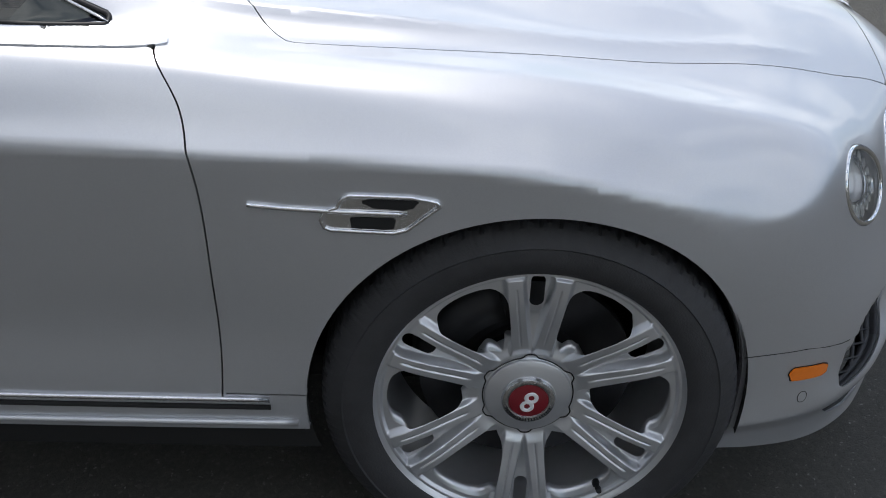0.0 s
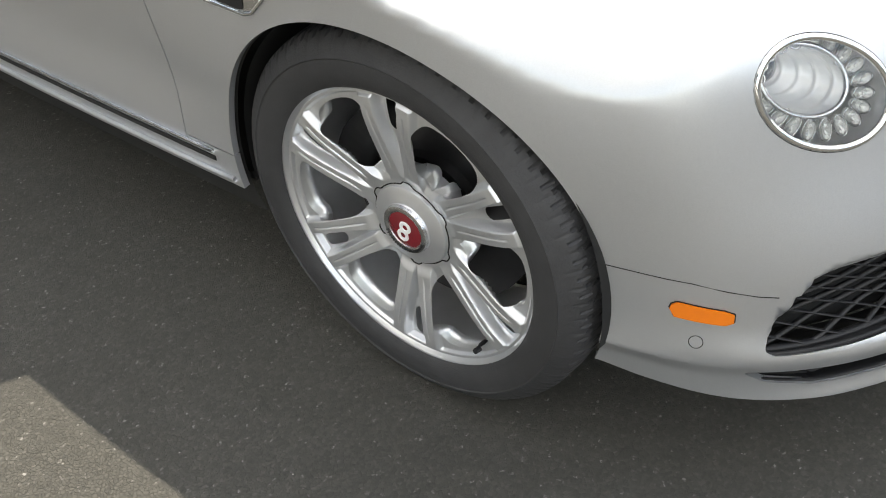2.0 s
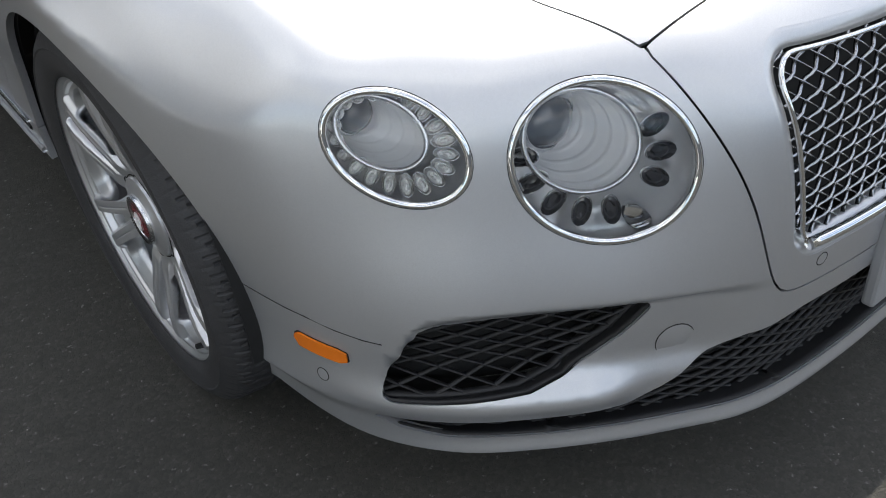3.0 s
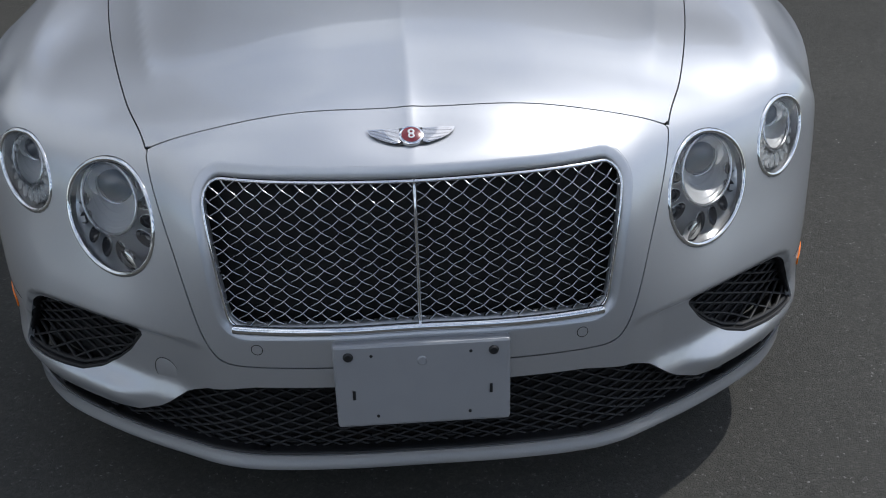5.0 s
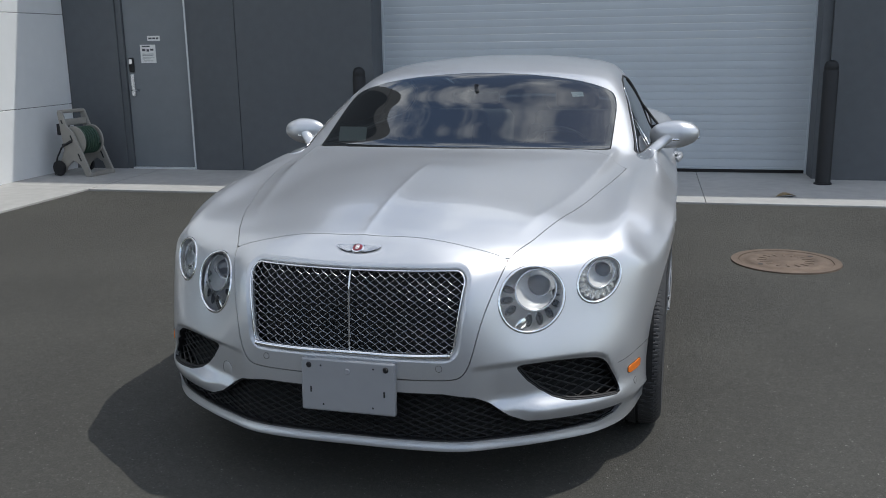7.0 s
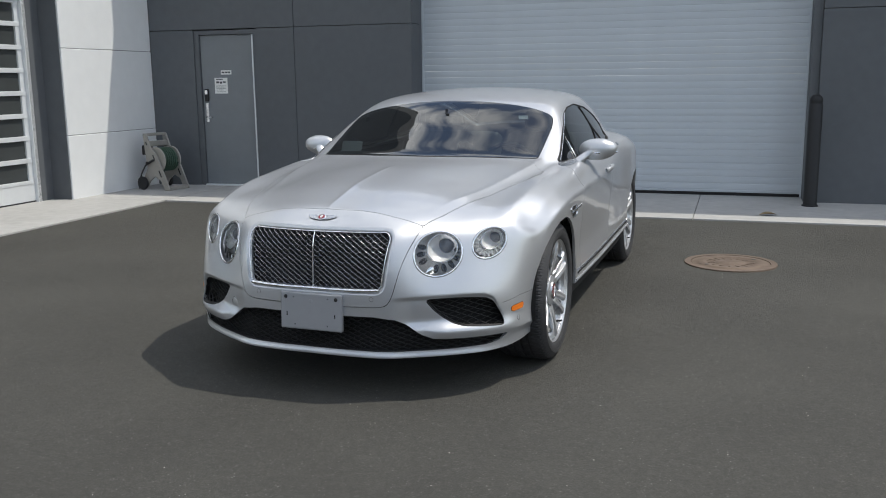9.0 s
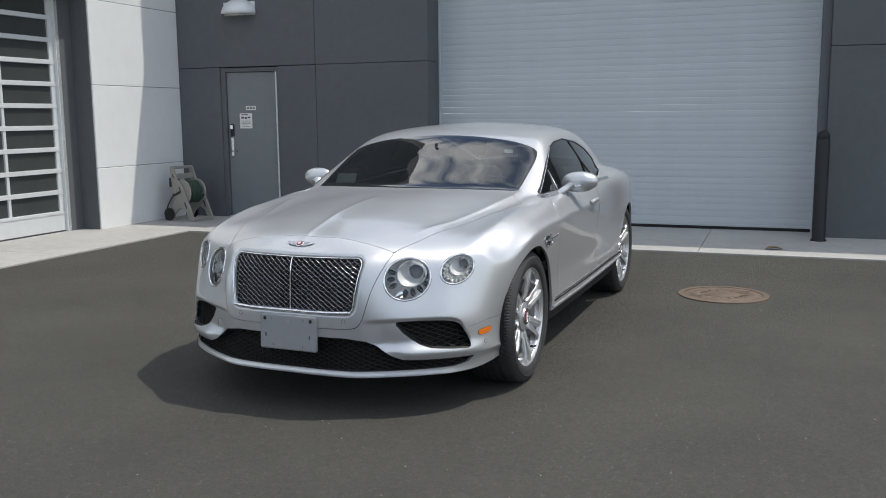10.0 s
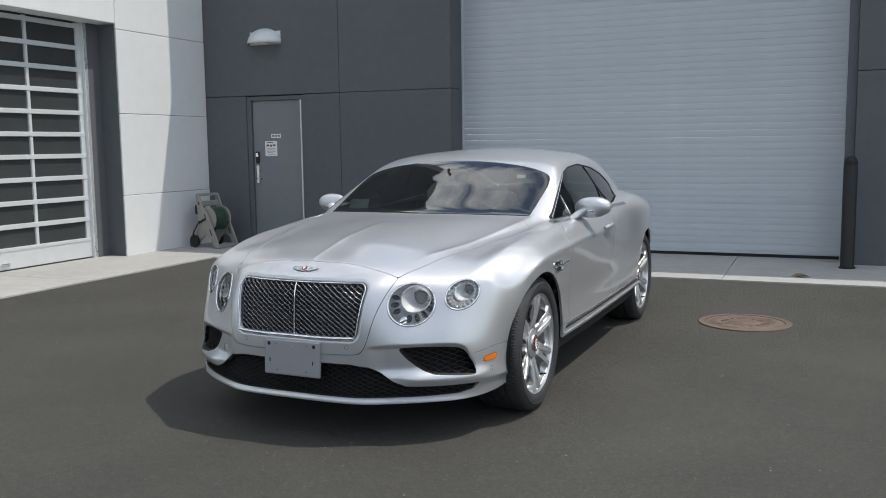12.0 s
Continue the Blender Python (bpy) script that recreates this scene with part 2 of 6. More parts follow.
def block(name, x0, x1, y0, y1, z0, z1, mat, parent=None, label="", bevel=0.0):
    return part(name, add_box(bmesh.new(), x0, x1, y0, y1, z0, z1, bevel), mat, parent, label)


def lathe(name, profile, mat, parent=None, label="", seg=48, axis="z", smooth=True, m=None):
    """A body of revolution from (radius, height) points along an axis."""
    verts, faces, n = [], [], len(profile)
    for i in range(seg):
        a = 2 * math.pi * i / seg
        for r, h in profile:
            v = (r * math.cos(a), r * math.sin(a), h) if axis == "z" else (h, r * math.cos(a), r * math.sin(a))
            verts.append(m @ Vector(v) if m else v)
    for i in range(seg):
        for j in range(n - 1):
            a, b = i * n + j, ((i + 1) % seg) * n + j
            faces.append((a, b, b + 1, a + 1))
    ob = solid(name, verts, faces, mat, parent, label, smooth)
    bm = bmesh.new()
    bm.from_mesh(ob.data)
    bmesh.ops.remove_doubles(bm, verts=bm.verts, dist=1e-6)
    bmesh.ops.recalc_face_normals(bm, faces=bm.faces)
    bm.to_mesh(ob.data)
    bm.free()
    if smooth:
        ob.data.set_sharp_from_angle(angle=radians(40))
    return ob


def sweep(points, radius, seg=8, flat=1.0, closed=False, up=Vector((0, 0, 1))):
    """Vertices and faces of a tube along points; flat squeezes it along up."""
    pts = [Vector(p) for p in points]
    n, verts, faces = len(pts), [], []
    for i, p in enumerate(pts):
        a, b = pts[(i - 1) % n] if closed or i else p, pts[(i + 1) % n] if closed or i < n - 1 else p
        d = (b - a).normalized()
        s = d.cross(up)
        s = s.normalized() if s.length > 1e-6 else Vector((1, 0, 0))
        u = s.cross(d)
        for k in range(seg):
            t = 2 * math.pi * k / seg
            verts.append(p + s * (radius * math.cos(t)) + u * (radius * flat * math.sin(t)))
    for i in range(n if closed else n - 1):
        for k in range(seg):
            a, b = i * seg + k, ((i + 1) % n) * seg + k
            a2, b2 = i * seg + (k + 1) % seg, ((i + 1) % n) * seg + (k + 1) % seg
            faces.append((a, b, b2, a2))
    if not closed:
        faces.append(tuple(range(seg - 1, -1, -1)))
        faces.append(tuple(range((n - 1) * seg, n * seg)))
    return verts, faces


def tube(name, points, radius, mat, parent=None, label="", seg=8, flat=1.0, closed=False, up=Vector((0, 0, 1))):
    v, f = sweep(points, radius, seg, flat, closed, up)
    return solid(name, v, f, mat, parent, label, True)


def ground_sheet():
    """One asphalt sheet, finely cut near the car with slight unevenness, out to the horizon."""
    inner = np.linspace(-9, 9, 91)
    xs = np.concatenate([[-900, -120, -30], inner, [30, 120, 900]])
    verts = []
    for y in xs:
        for x in xs:
            r = max(abs(x), abs(y))
            z = 0.004 * noise.noise((x * 0.5, y * 0.5, 0.0)) if r < 8.5 else 0.0
            verts.append((x, y, z - 0.003))
    n = len(xs)
    faces = [(j * n + i, j * n + i + 1, (j + 1) * n + i + 1, (j + 1) * n + i) for j in range(n - 1) for i in range(n - 1)]
    return tagged(solid("ground", verts, faces, ASPHALT, smooth=True), "dark grey asphalt yard with fine pale aggregate", "asphalt", kind="structure")


ground = ground_sheet()

# ---- building: u runs along the back wall, v away from the yard ----
SITE = pose(-0.012, 6.4033, 0, 0, 0, 2.127) @ Matrix.Diagonal((1.0425, 1.0102, 1.0563, 1))
WING_U, WING_END, GATE_L, GATE_R, GATE_V = -5.97, -1.75, -2.295, 2.19, 0.42


def placed(ob):
    ob.matrix_basis = SITE @ ob.matrix_basis
    return ob


def pieces(name, boxes, label, category, mat, piece, bevel=0.006):
    """A piece of the setting made of separate slabs or panels with open joints between them."""
    whole = new(name)
    tagged(whole, label, category, kind="structure")
    for b in boxes:
        part(piece, add_box(bmesh.new(), *b, bevel), mat, whole)
    return placed(whole)


def panelled_wall(name, boxes, label, mat):
    return pieces(name, boxes, label, "wall", mat, "panel")


G = 0.0045
LEVELS = [0.0, 2.005, 3.36, 5.2]
left_wall = []
for z0, z1 in zip(LEVELS[:-1], LEVELS[1:]):
    for u0, u1 in ((-5.97, -3.86), (-3.86, GATE_L)):
        if z0 == 0.0 and u0 < -5:
            left_wall += [(u0, -5.315, 0, 0.3, z0, z1 - G), (-4.405, u1 - G / 2, 0, 0.3, z0, z1 - G)]
        else:
            left_wall.append((u0 + (G / 2 if u0 > -5 else 0), u1 - (G / 2 if u1 < -3 else 0), 0, 0.3, z0 + G / 2, z1 - G / 2))
panelled_wall("wall_north", left_wall + [(-2.46, GATE_L - 0.002, 0.303, 0.47, 0, 5.2)], "charcoal grey panelled exterior wall with recessed joints", WALL_DARK)
block_back = placed(block("wall_north_core", -7.4, GATE_L - 0.01, 0.31, 0.5, 0, 5.15, GAP))
tagged(block_back, "dark backing behind the wall panels", "wall", kind="structure")
panelled_wall("wall_north_high", [(-9.5, -4.32, 0.02, 0.48, 5.205, 8.2)], "taller charcoal wall block above the door", WALL_DARK)
right_wall = [(GATE_R, GATE_R + 0.09, 0.06, 0.47, 0, 5.2)]
for z0, z1 in zip([0.0, 2.022, 3.9], [2.022, 3.9, 5.2]):
    right_wall.append((GATE_R + 0.09, 9.5, 0, 0.45, z0 + G / 2, z1 - G / 2))
panelled_wall("wall_east", right_wall, "charcoal grey panelled wall beside the gate", WALL_DARK)
panelled_wall("wall_lintel", [(GATE_L, GATE_R, 0.05, 0.47, 4.3, 5.2)], "charcoal lintel over the tall gate", WALL_DARK)
panelled_wall("roof_edge", [(-9.5, 9.5, 0.48, 6.0, 5.0, 5.2)], "flat roof behind the parapet", WALL_DARK)

# plain unseen wall added behind the walk, cutting low sky light on the nose
panelled_wall("wall_south", [(-14, 16, -19.5, -19.0, 0.0, 1.1), (-14, 16, -19.5, -19.0, 1.11, 2.2)], "plain dark unseen wall added across the yard to cut sky light", WALL_DARK)

# aprons of concrete slabs
pieces("pavement", [(u0, u1, -1.52, 0.7, -0.1, 0.012) for u0, u1 in ((-4.86, -1.9), (-1.895, 1.1), (1.105, 4.1), (4.105, 9.5))], "pale grey concrete apron along the wall", "pavement", CONCRETE, "slab", 0.004)
pieces("pavement_wing", [(-7.5, -4.87, v0, v1, -0.1, 0.014) for v0, v1 in ((-12, -6.2), (-6.195, -3.6), (-3.595, -1.4), (-1.395, 0.35))], "sunlit pale concrete apron before the garage", "pavement", CONCRETE, "slab", 0.004)

# white wing
wing = []
for z0, z1 in zip([0.0, 0.755, 1.745, 2.745, 3.9], [0.755, 1.745, 2.745, 3.9, 6.0]):
    if z0 < 2.7:
        wing.append((WING_U - 0.3, WING_U, WING_END, -0.001, z0 + (G / 2 if z0 else 0), z1 - G / 2))
    else:
        wing.append((WING_U - 0.3, WING_U, WING_END - 0.003, -0.001, z0 + G / 2, z1 - G / 2))
        wing.append((WING_U - 0.3, WING_U, -12, WING_END - 0.009, z0 + G / 2 + (0.06 if z0 < 3 else 0), z1 - G / 2))
panelled_wall("wall_west", wing, "white panelled wing wall with thin dark joints", WALL_WHITE)
tagged(placed(block("wall_west_core", WING_U - 0.32, WING_U - 0.006, WING_END + 0.01, 0.3, 0, 5.9, GAP)), "dark core seen in the panel joints", "wall", kind="structure")
tagged(placed(block("garage_reveal", WING_U - 0.42, WING_U - 0.02, WING_END - 0.012, WING_END - 0.001, 0, 2.8, WALL_DARK)), "dark grey return beside the garage opening", "wall", kind="structure")
tagged(placed(block("garage_reveal_front", WING_U - 0.30, WING_U - 0.27, WING_END - 0.26, WING_END - 0.012, 0, 2.86, WALL_DARK)), "dark grey jamb panel of the garage opening", "wall", kind="structure")


def garage_door():
    """Sectional glazed door: aluminium stiles and rails round dark panes."""
    u = WING_U - 0.34
    door = new("garage_door")
    tagged(door, "white aluminium sectional garage door with dark glass panes", "garage door")
    v1, v0 = -2.02, -5.6
    rails = [0.0] + [0.235 + 0.2525 * i for i in range(11)]
    part("track", add_box(bmesh.new(), u - 0.03, u + 0.07, v1, v1 + 0.06, 0, 2.84, 0.004), ALU, door)
    for v in (v1 - 0.07, -2.86, -3.70, -4.54, -5.38):
        part("stile", add_box(bmesh.new(), u - 0.02, u + 0.025, v - (0.0 if v == v1 - 0.07 else 0.02), v + (0.07 if v == v1 - 0.07 else 0.02), 0.03, 2.8, 0.003), ALU, door)
    for i, z in enumerate(rails):
        h = 0.20 if i == 0 else 0.052
        z0 = 0.03 if i == 0 else z - h / 2
        part("rail", add_box(bmesh.new(), u - 0.022, u + 0.032, v0, v1, z0, z0 + h, 0.004), ALU, door)
    for i in range(1, len(rails) - 1):
        for a, b in ((-2.09, -2.84), (-2.88, -3.68), (-3.72, -4.52), (-4.56, -5.36)):
            p = part("pane", add_box(bmesh.new(), u - 0.004, u + 0.002, b, a, rails[i] + 0.024, rails[i + 1] - 0.024), DARK_GLASS, door)
            p.visible_shadow = False
    part("bottom_seal", add_box(bmesh.new(), u - 0.02, u + 0.03, v0, v1, 0.012, 0.03), RUBBER, door)
    part("pull_handle", add_box(bmesh.new(), u + 0.03, u + 0.05, -3.42, -3.30, 0.06, 0.10, 0.008), DULL_CHROME, door)
    placed(door)


garage_door()
room = bmesh.new()
add_box(room, WING_U - 6, WING_U - 0.5, -6.2, -1.7, 0.02, 3.2)
tagged(placed(part("garage_room", room, DARK_ROOM)), "dim room behind the garage glass", "wall", kind="structure")


# tall gate
def gate():
    g = new("roller_gate")
    tagged(g, "tall pale grey gate of ribbed horizontal slats, closed", "gate")
    step, z = 0.0762, 0.075
    part("bottom_seal", add_box(bmesh.new(), GATE_L + 0.002, GATE_R - 0.002, GATE_V + 0.02, GATE_V + 0.06, 0.013, 0.05), BLACK, g)
    part("bottom_bar", add_box(bmesh.new(), GATE_L + 0.002, GATE_R - 0.002, GATE_V - 0.006, GATE_V + 0.05, 0.05, 0.073, 0.003), GATE_GREY, g)
    w = (GATE_R - GATE_L - 0.02) / 2
    verts, faces = [], []
    pr = [(0.0, 0.0), (-0.0018, 0.006), (-0.0035, 0.03), (-0.0035, 0.046), (-0.0018, 0.070), (0.0, step - 0.0012), (0.02, step - 0.0012), (0.02, 0.0)]
    for x in (-w, w):
        verts += [(x, a, b) for a, b in pr]
    k = len(pr)
    faces = [(i, (i + 1) % k, k + (i + 1) % k, k + i) for i in range(k)] + [tuple(range(k - 1, -1, -1)), tuple(range(k, 2 * k))]
    me = None
    while z < 4.3:
        if me is None:
            s = solid("slat", verts, faces, GATE_GREY, g)
            me = s.data
        else:
            s = new("slat", me)
            s.parent = g
        s.location = ((GATE_L + GATE_R) / 2, GATE_V, z)
        z += step
    for u in (GATE_L - 0.004, GATE_R - 0.016):
        part("guide_rail", add_box(bmesh.new(), u, u + 0.02, GATE_V - 0.03, GATE_V + 0.05, 0.013, 4.3, 0.003), GATE_GREY, g)
    placed(g)


gate()


def steel_door():
    d = new("door_1")
    tagged(d, "grey steel exit door with a notice and lever lock, closed", "door", kind="structure")
    u0, u1, top = -5.315, -4.405, 1.995
    part("door_leaf", add_box(bmesh.new(), u0 + 0.075, u1 - 0.055, 0.05, 0.09, 0.035, top - 0.06, 0.003), DOOR_GREY, d)
    part("jamb", add_box(bmesh.new(), u0 + 0.002, u0 + 0.07, 0.02, 0.2, 0.013, top, 0.004), WALL_DARK, d)
    part("jamb", add_box(bmesh.new(), u1 - 0.05, u1 - 0.002, 0.012, 0.2, 0.013, top, 0.004), WALL_DARK, d)
    part("astragal", add_box(bmesh.new(), u1 - 0.058, u1 - 0.040, 0.0, 0.012, 0.02, top - 0.06, 0.002), ALU, d, "bright edge strip")
    part("head", add_box(bmesh.new(), u0 + 0.07, u1 - 0.05, 0.02, 0.2, top - 0.055, top, 0.004), WALL_DARK, d)
    part("threshold", add_box(bmesh.new(), u0 + 0.07, u1 - 0.05, 0.0, 0.2, 0.012, 0.032, 0.003), ALU, d)
    lock = part("keypad_lock", add_box(bmesh.new(), -5.205, -5.145, 0.022, 0.05, 1.10, 1.26, 0.012), BLACK, d)
    part("lock_face", add_box(bmesh.new(), -5.195, -5.155, 0.016, 0.022, 1.19, 1.245, 0.003), CHROME, lock)
    esc = part("escutcheon", add_box(bmesh.new(), -5.20, -5.15, 0.03, 0.05, 0.83, 1.08, 0.008), DULL_CHROME, d)
    tube("lever", [(-5.175, 0.03, 0.90), (-5.175, 0.0, 0.90), (-5.14, -0.012, 0.90), (-5.07, -0.012, 0.90)], 0.009, DULL_CHROME, esc)
    notice = part("notice", add_box(bmesh.new(), -5.055, -4.865, 0.046, 0.05, 1.20, 1.40), PAPER, d, "white paper notice")
    for a, b, z0, z1 in [(-5.03, -4.93, 1.375, 1.388), (-5.03, -4.99, 1.33, 1.355), (-4.975, -4.945, 1.325, 1.352), (-4.93, -4.89, 1.335, 1.355), (-5.03, -4.89, 1.295, 1.300), (-5.03, -4.90, 1.28, 1.284), (-5.03, -4.89, 1.262, 1.266), (-5.03, -4.93, 1.244, 1.248), (-5.02, -4.90, 1.222, 1.226)]:
        part("print_bar", add_box(bmesh.new(), a, b, 0.0445, 0.046, z0, z1), INK, notice)
    sign = part("door_sign", add_box(bmesh.new(), -4.955, -4.80, 0.044, 0.05, 1.44, 1.495, 0.002), PAPER, d, "small white sign plate")
    for a, b in ((-4.94, -4.90), (-4.89, -4.855), (-4.845, -4.815)):
        part("print_bar", add_box(bmesh.new(), a, b, 0.0425, 0.044, 1.458, 1.477), INK, sign)
    placed(d)


steel_door()


def wall_lamp():
    w = new("wall_lamp")
    tagged(w, "white half-dome metal lamp on the charcoal wall", "wall lamp")
    verts, faces, R, H, n, k = [], [], 0.25, 0.20, 24, 8
    for j in range(k + 1):
        b = (math.pi / 2) * j / k
        for i in range(n + 1):
            a = math.pi * i / n
            verts.append((R * math.cos(a) * math.cos(b), -R * 0.9 * math.sin(a) * math.cos(b), H * math.sin(b)))
    faces = [(j * (n + 1) + i, j * (n + 1) + i + 1, (j + 1) * (n + 1) + i + 1, (j + 1) * (n + 1) + i) for j in range(k) for i in range(n)]
    shade = solid("shade", verts, faces, ALU, w, smooth=True)
    sol = shade.modifiers.new("thick", "SOLIDIFY")
    sol.thickness, sol.offset = 0.008, 1
    part("back_plate", add_box(bmesh.new(), -0.24, 0.24, -0.006, 0.0, -0.01, 0.16, 0.002), ALU, w)
    part("diffuser", add_box(bmesh.new(), -0.09, 0.09, -0.14, -0.01, -0.012, 0.03, 0.012), PAPER, w)
    w.matrix_basis = pose(-4.965, 0, 2.675)
    placed(w)


wall_lamp()


def bollard(u, v, h):
    b = new("bollard")
    tagged(b, "black sleeved safety bollard beside the gate", "bollard", group="bollards at the gate")
    lathe("sleeve", [(0.0, h), (0.02, h - 0.002), (0.045, h - 0.014), (0.062, h - 0.04), (0.066, h - 0.075), (0.064, h - 0.08), (0.064, h - 0.10), (0.068, h - 0.105), (0.068, 0.02), (0.071, 0.012)], BOLLARD, b, seg=40)
    lathe("base_collar", [(0.071, 0.0), (0.082, 0.0), (0.082, 0.016), (0.071, 0.022)], BOLLARD, b, seg=40)
    b.matrix_basis = pose(u, v, 0.008)
    placed(b)


bollard(2.238, -0.30, 1.15)
bollard(-2.375, -0.25, 1.13)


def manhole():
    m = new("manhole_cover")
    tagged(m, "round rusty brown iron manhole cover in the asphalt", "manhole cover")
    lathe("ring", [(0.285, -0.02), (0.285, 0.006), (0.33, 0.006), (0.335, -0.02)], IRON, m, seg=64)
    lid = lathe("lid", [(0.0, 0.008), (0.10, 0.008), (0.105, 0.005), (0.18, 0.005), (0.185, 0.008), (0.24, 0.008), (0.245, 0.004), (0.281, 0.004), (0.282, -0.02)], IRON, m, seg=64)
    for i in range(16):
        a = 2 * math.pi * i / 16
        b = part("rib", add_box(bmesh.new(), 0.115, 0.172, -0.007, 0.007, 0.0, 0.0085, 0.002), IRON, lid)
        b.matrix_basis = pose(0, 0, 0, 0, 0, math.degrees(a))
    for a in (40, 220):
        b = lathe("pick_hole", [(0.0, 0.0092), (0.016, 0.0092), (0.018, 0.006)], BLACK, lid, seg=16)
        b.location = (0.21 * math.cos(radians(a)), 0.21 * math.sin(radians(a)), 0)
    m.matrix_basis = pose(1.659, 2.768, 0.001) @ Matrix.Scale(1.04, 4)


manhole()


def hose_reel():
    """Beige cart with two side frames, a reel wound with green hose, wheels and a handle bar."""
    r = new("hose_reel")
    tagged(r, "beige plastic hose reel cart with coiled green garden hose", "hose reel")

    def frame_side(y):
        pts = [(-0.185, 0.74), (-0.115, 0.74), (-0.05, 0.57), (0.03, 0.50), (0.09, 0.38), (0.25, 0.03), (0.25, 0.0), (0.16, 0.0), (0.10, 0.13), (0.0, 0.18), (-0.10, 0.11), (-0.15, 0.03), (-0.21, 0.04), (-0.235, 0.11), (-0.13, 0.29), (-0.155, 0.50)]
        bm = bmesh.new()
        vs = [bm.verts.new((a, y, b)) for a, b in pts]
        f = bm.faces.new(vs)
        ex = bmesh.ops.extrude_face_region(bm, geom=[f])
        bmesh.ops.translate(bm, verts=[v for v in ex["geom"] if isinstance(v, bmesh.types.BMVert)], vec=(0, 0.03, 0))
        bmesh.ops.recalc_face_normals(bm, faces=bm.faces)
        bmesh.ops.bevel(bm, geom=list(bm.edges), offset=0.006, segments=1, affect="EDGES")
        s = part("side_frame", bm, BEIGE, r)
        for a, b, h in ((0.10, 0.22, 0.10), (0.0, 0.44, 0.07), (-0.12, 0.62, 0.05)):
            bm = add_box(bmesh.new(), -0.012, 0.012, y - 0.002, y + 0.032, -h / 2, h / 2, 0.005)
            bm.transform(Matrix.Translation((a, 0, b)) @ Matrix.Rotation(radians(-24), 4, "Y"))
            part("slot", bm, BLACK, s)

    frame_side(-0.20)
    frame_side(0.17)
    for y in (-0.15, 0.14):
        lathe("drum_flange", [(0.0, -0.012), (0.06, -0.012), (0.165, -0.010), (0.175, 0.0), (0.165, 0.010), (0.06, 0.012), (0.0, 0.012)], BEIGE, r, seg=40, m=pose(0.0, y, 0.40, 90))
    coil = []
    for i in range(420):
        t = i / 420
        a = t * 2 * math.pi * 18
        lay = int(t * 3)
        w = (t * 3) % 1
        y = -0.115 + 0.23 * (w if lay % 2 == 0 else 1 - w)
        rad = 0.105 + 0.021 * lay + 0.002 * math.sin(a * 3.1)
        coil.append((rad * math.cos(a), y, 0.40 + rad * math.sin(a)))
    tube("hose", coil, 0.0135, GREEN_HOSE, r, "coiled green hose", seg=6, up=Vector((0, 1, 0)))
    loop = [(-0.09, -0.20, 0.36), (-0.13, -0.23, 0.33), (-0.19, -0.25, 0.22), (-0.23, -0.25, 0.12), (-0.26, -0.24, 0.03), (-0.30, -0.20, 0.013)]
    tube("hose_end", loop, 0.010, BLACK, r, "loose black hose end")
    for y in (-0.235, 0.235):
        lathe("cart_wheel", [(0.0, -0.018), (0.05, -0.02), (0.085, -0.018), (0.09, 0.0), (0.085, 0.018), (0.05, 0.02), (0.0, 0.018)], BLACK, r, seg=28, m=pose(-0.19, y, 0.092, 90))
    part("handle_bar", add_box(bmesh.new(), -0.18, -0.13, -0.20, 0.20, 0.715, 0.755, 0.012), BEIGE, r)
    part("tray", add_box(bmesh.new(), -0.15, -0.09, -0.17, 0.17, 0.575, 0.65, 0.01), BEIGE, r)
    part("foot_bar", add_box(bmesh.new(), 0.165, 0.245, -0.17, 0.17, 0.0, 0.05, 0.01), BEIGE, r)
    tube("crank", [(0, -0.17, 0.40), (0, -0.225, 0.40), (-0.05, -0.235, 0.37), (-0.06, -0.28, 0.365)], 0.016, BLACK, r)
    part("holster", add_box(bmesh.new(), -0.29, -0.17, -0.12, -0.02, 0.46, 0.59, 0.008), BLACK, r)
    r.matrix_basis = pose(-5.53, -0.50, 0.014, 0, 0, -10) @ Matrix.Scale(0.94, 4)
    placed(r)


hose_reel()


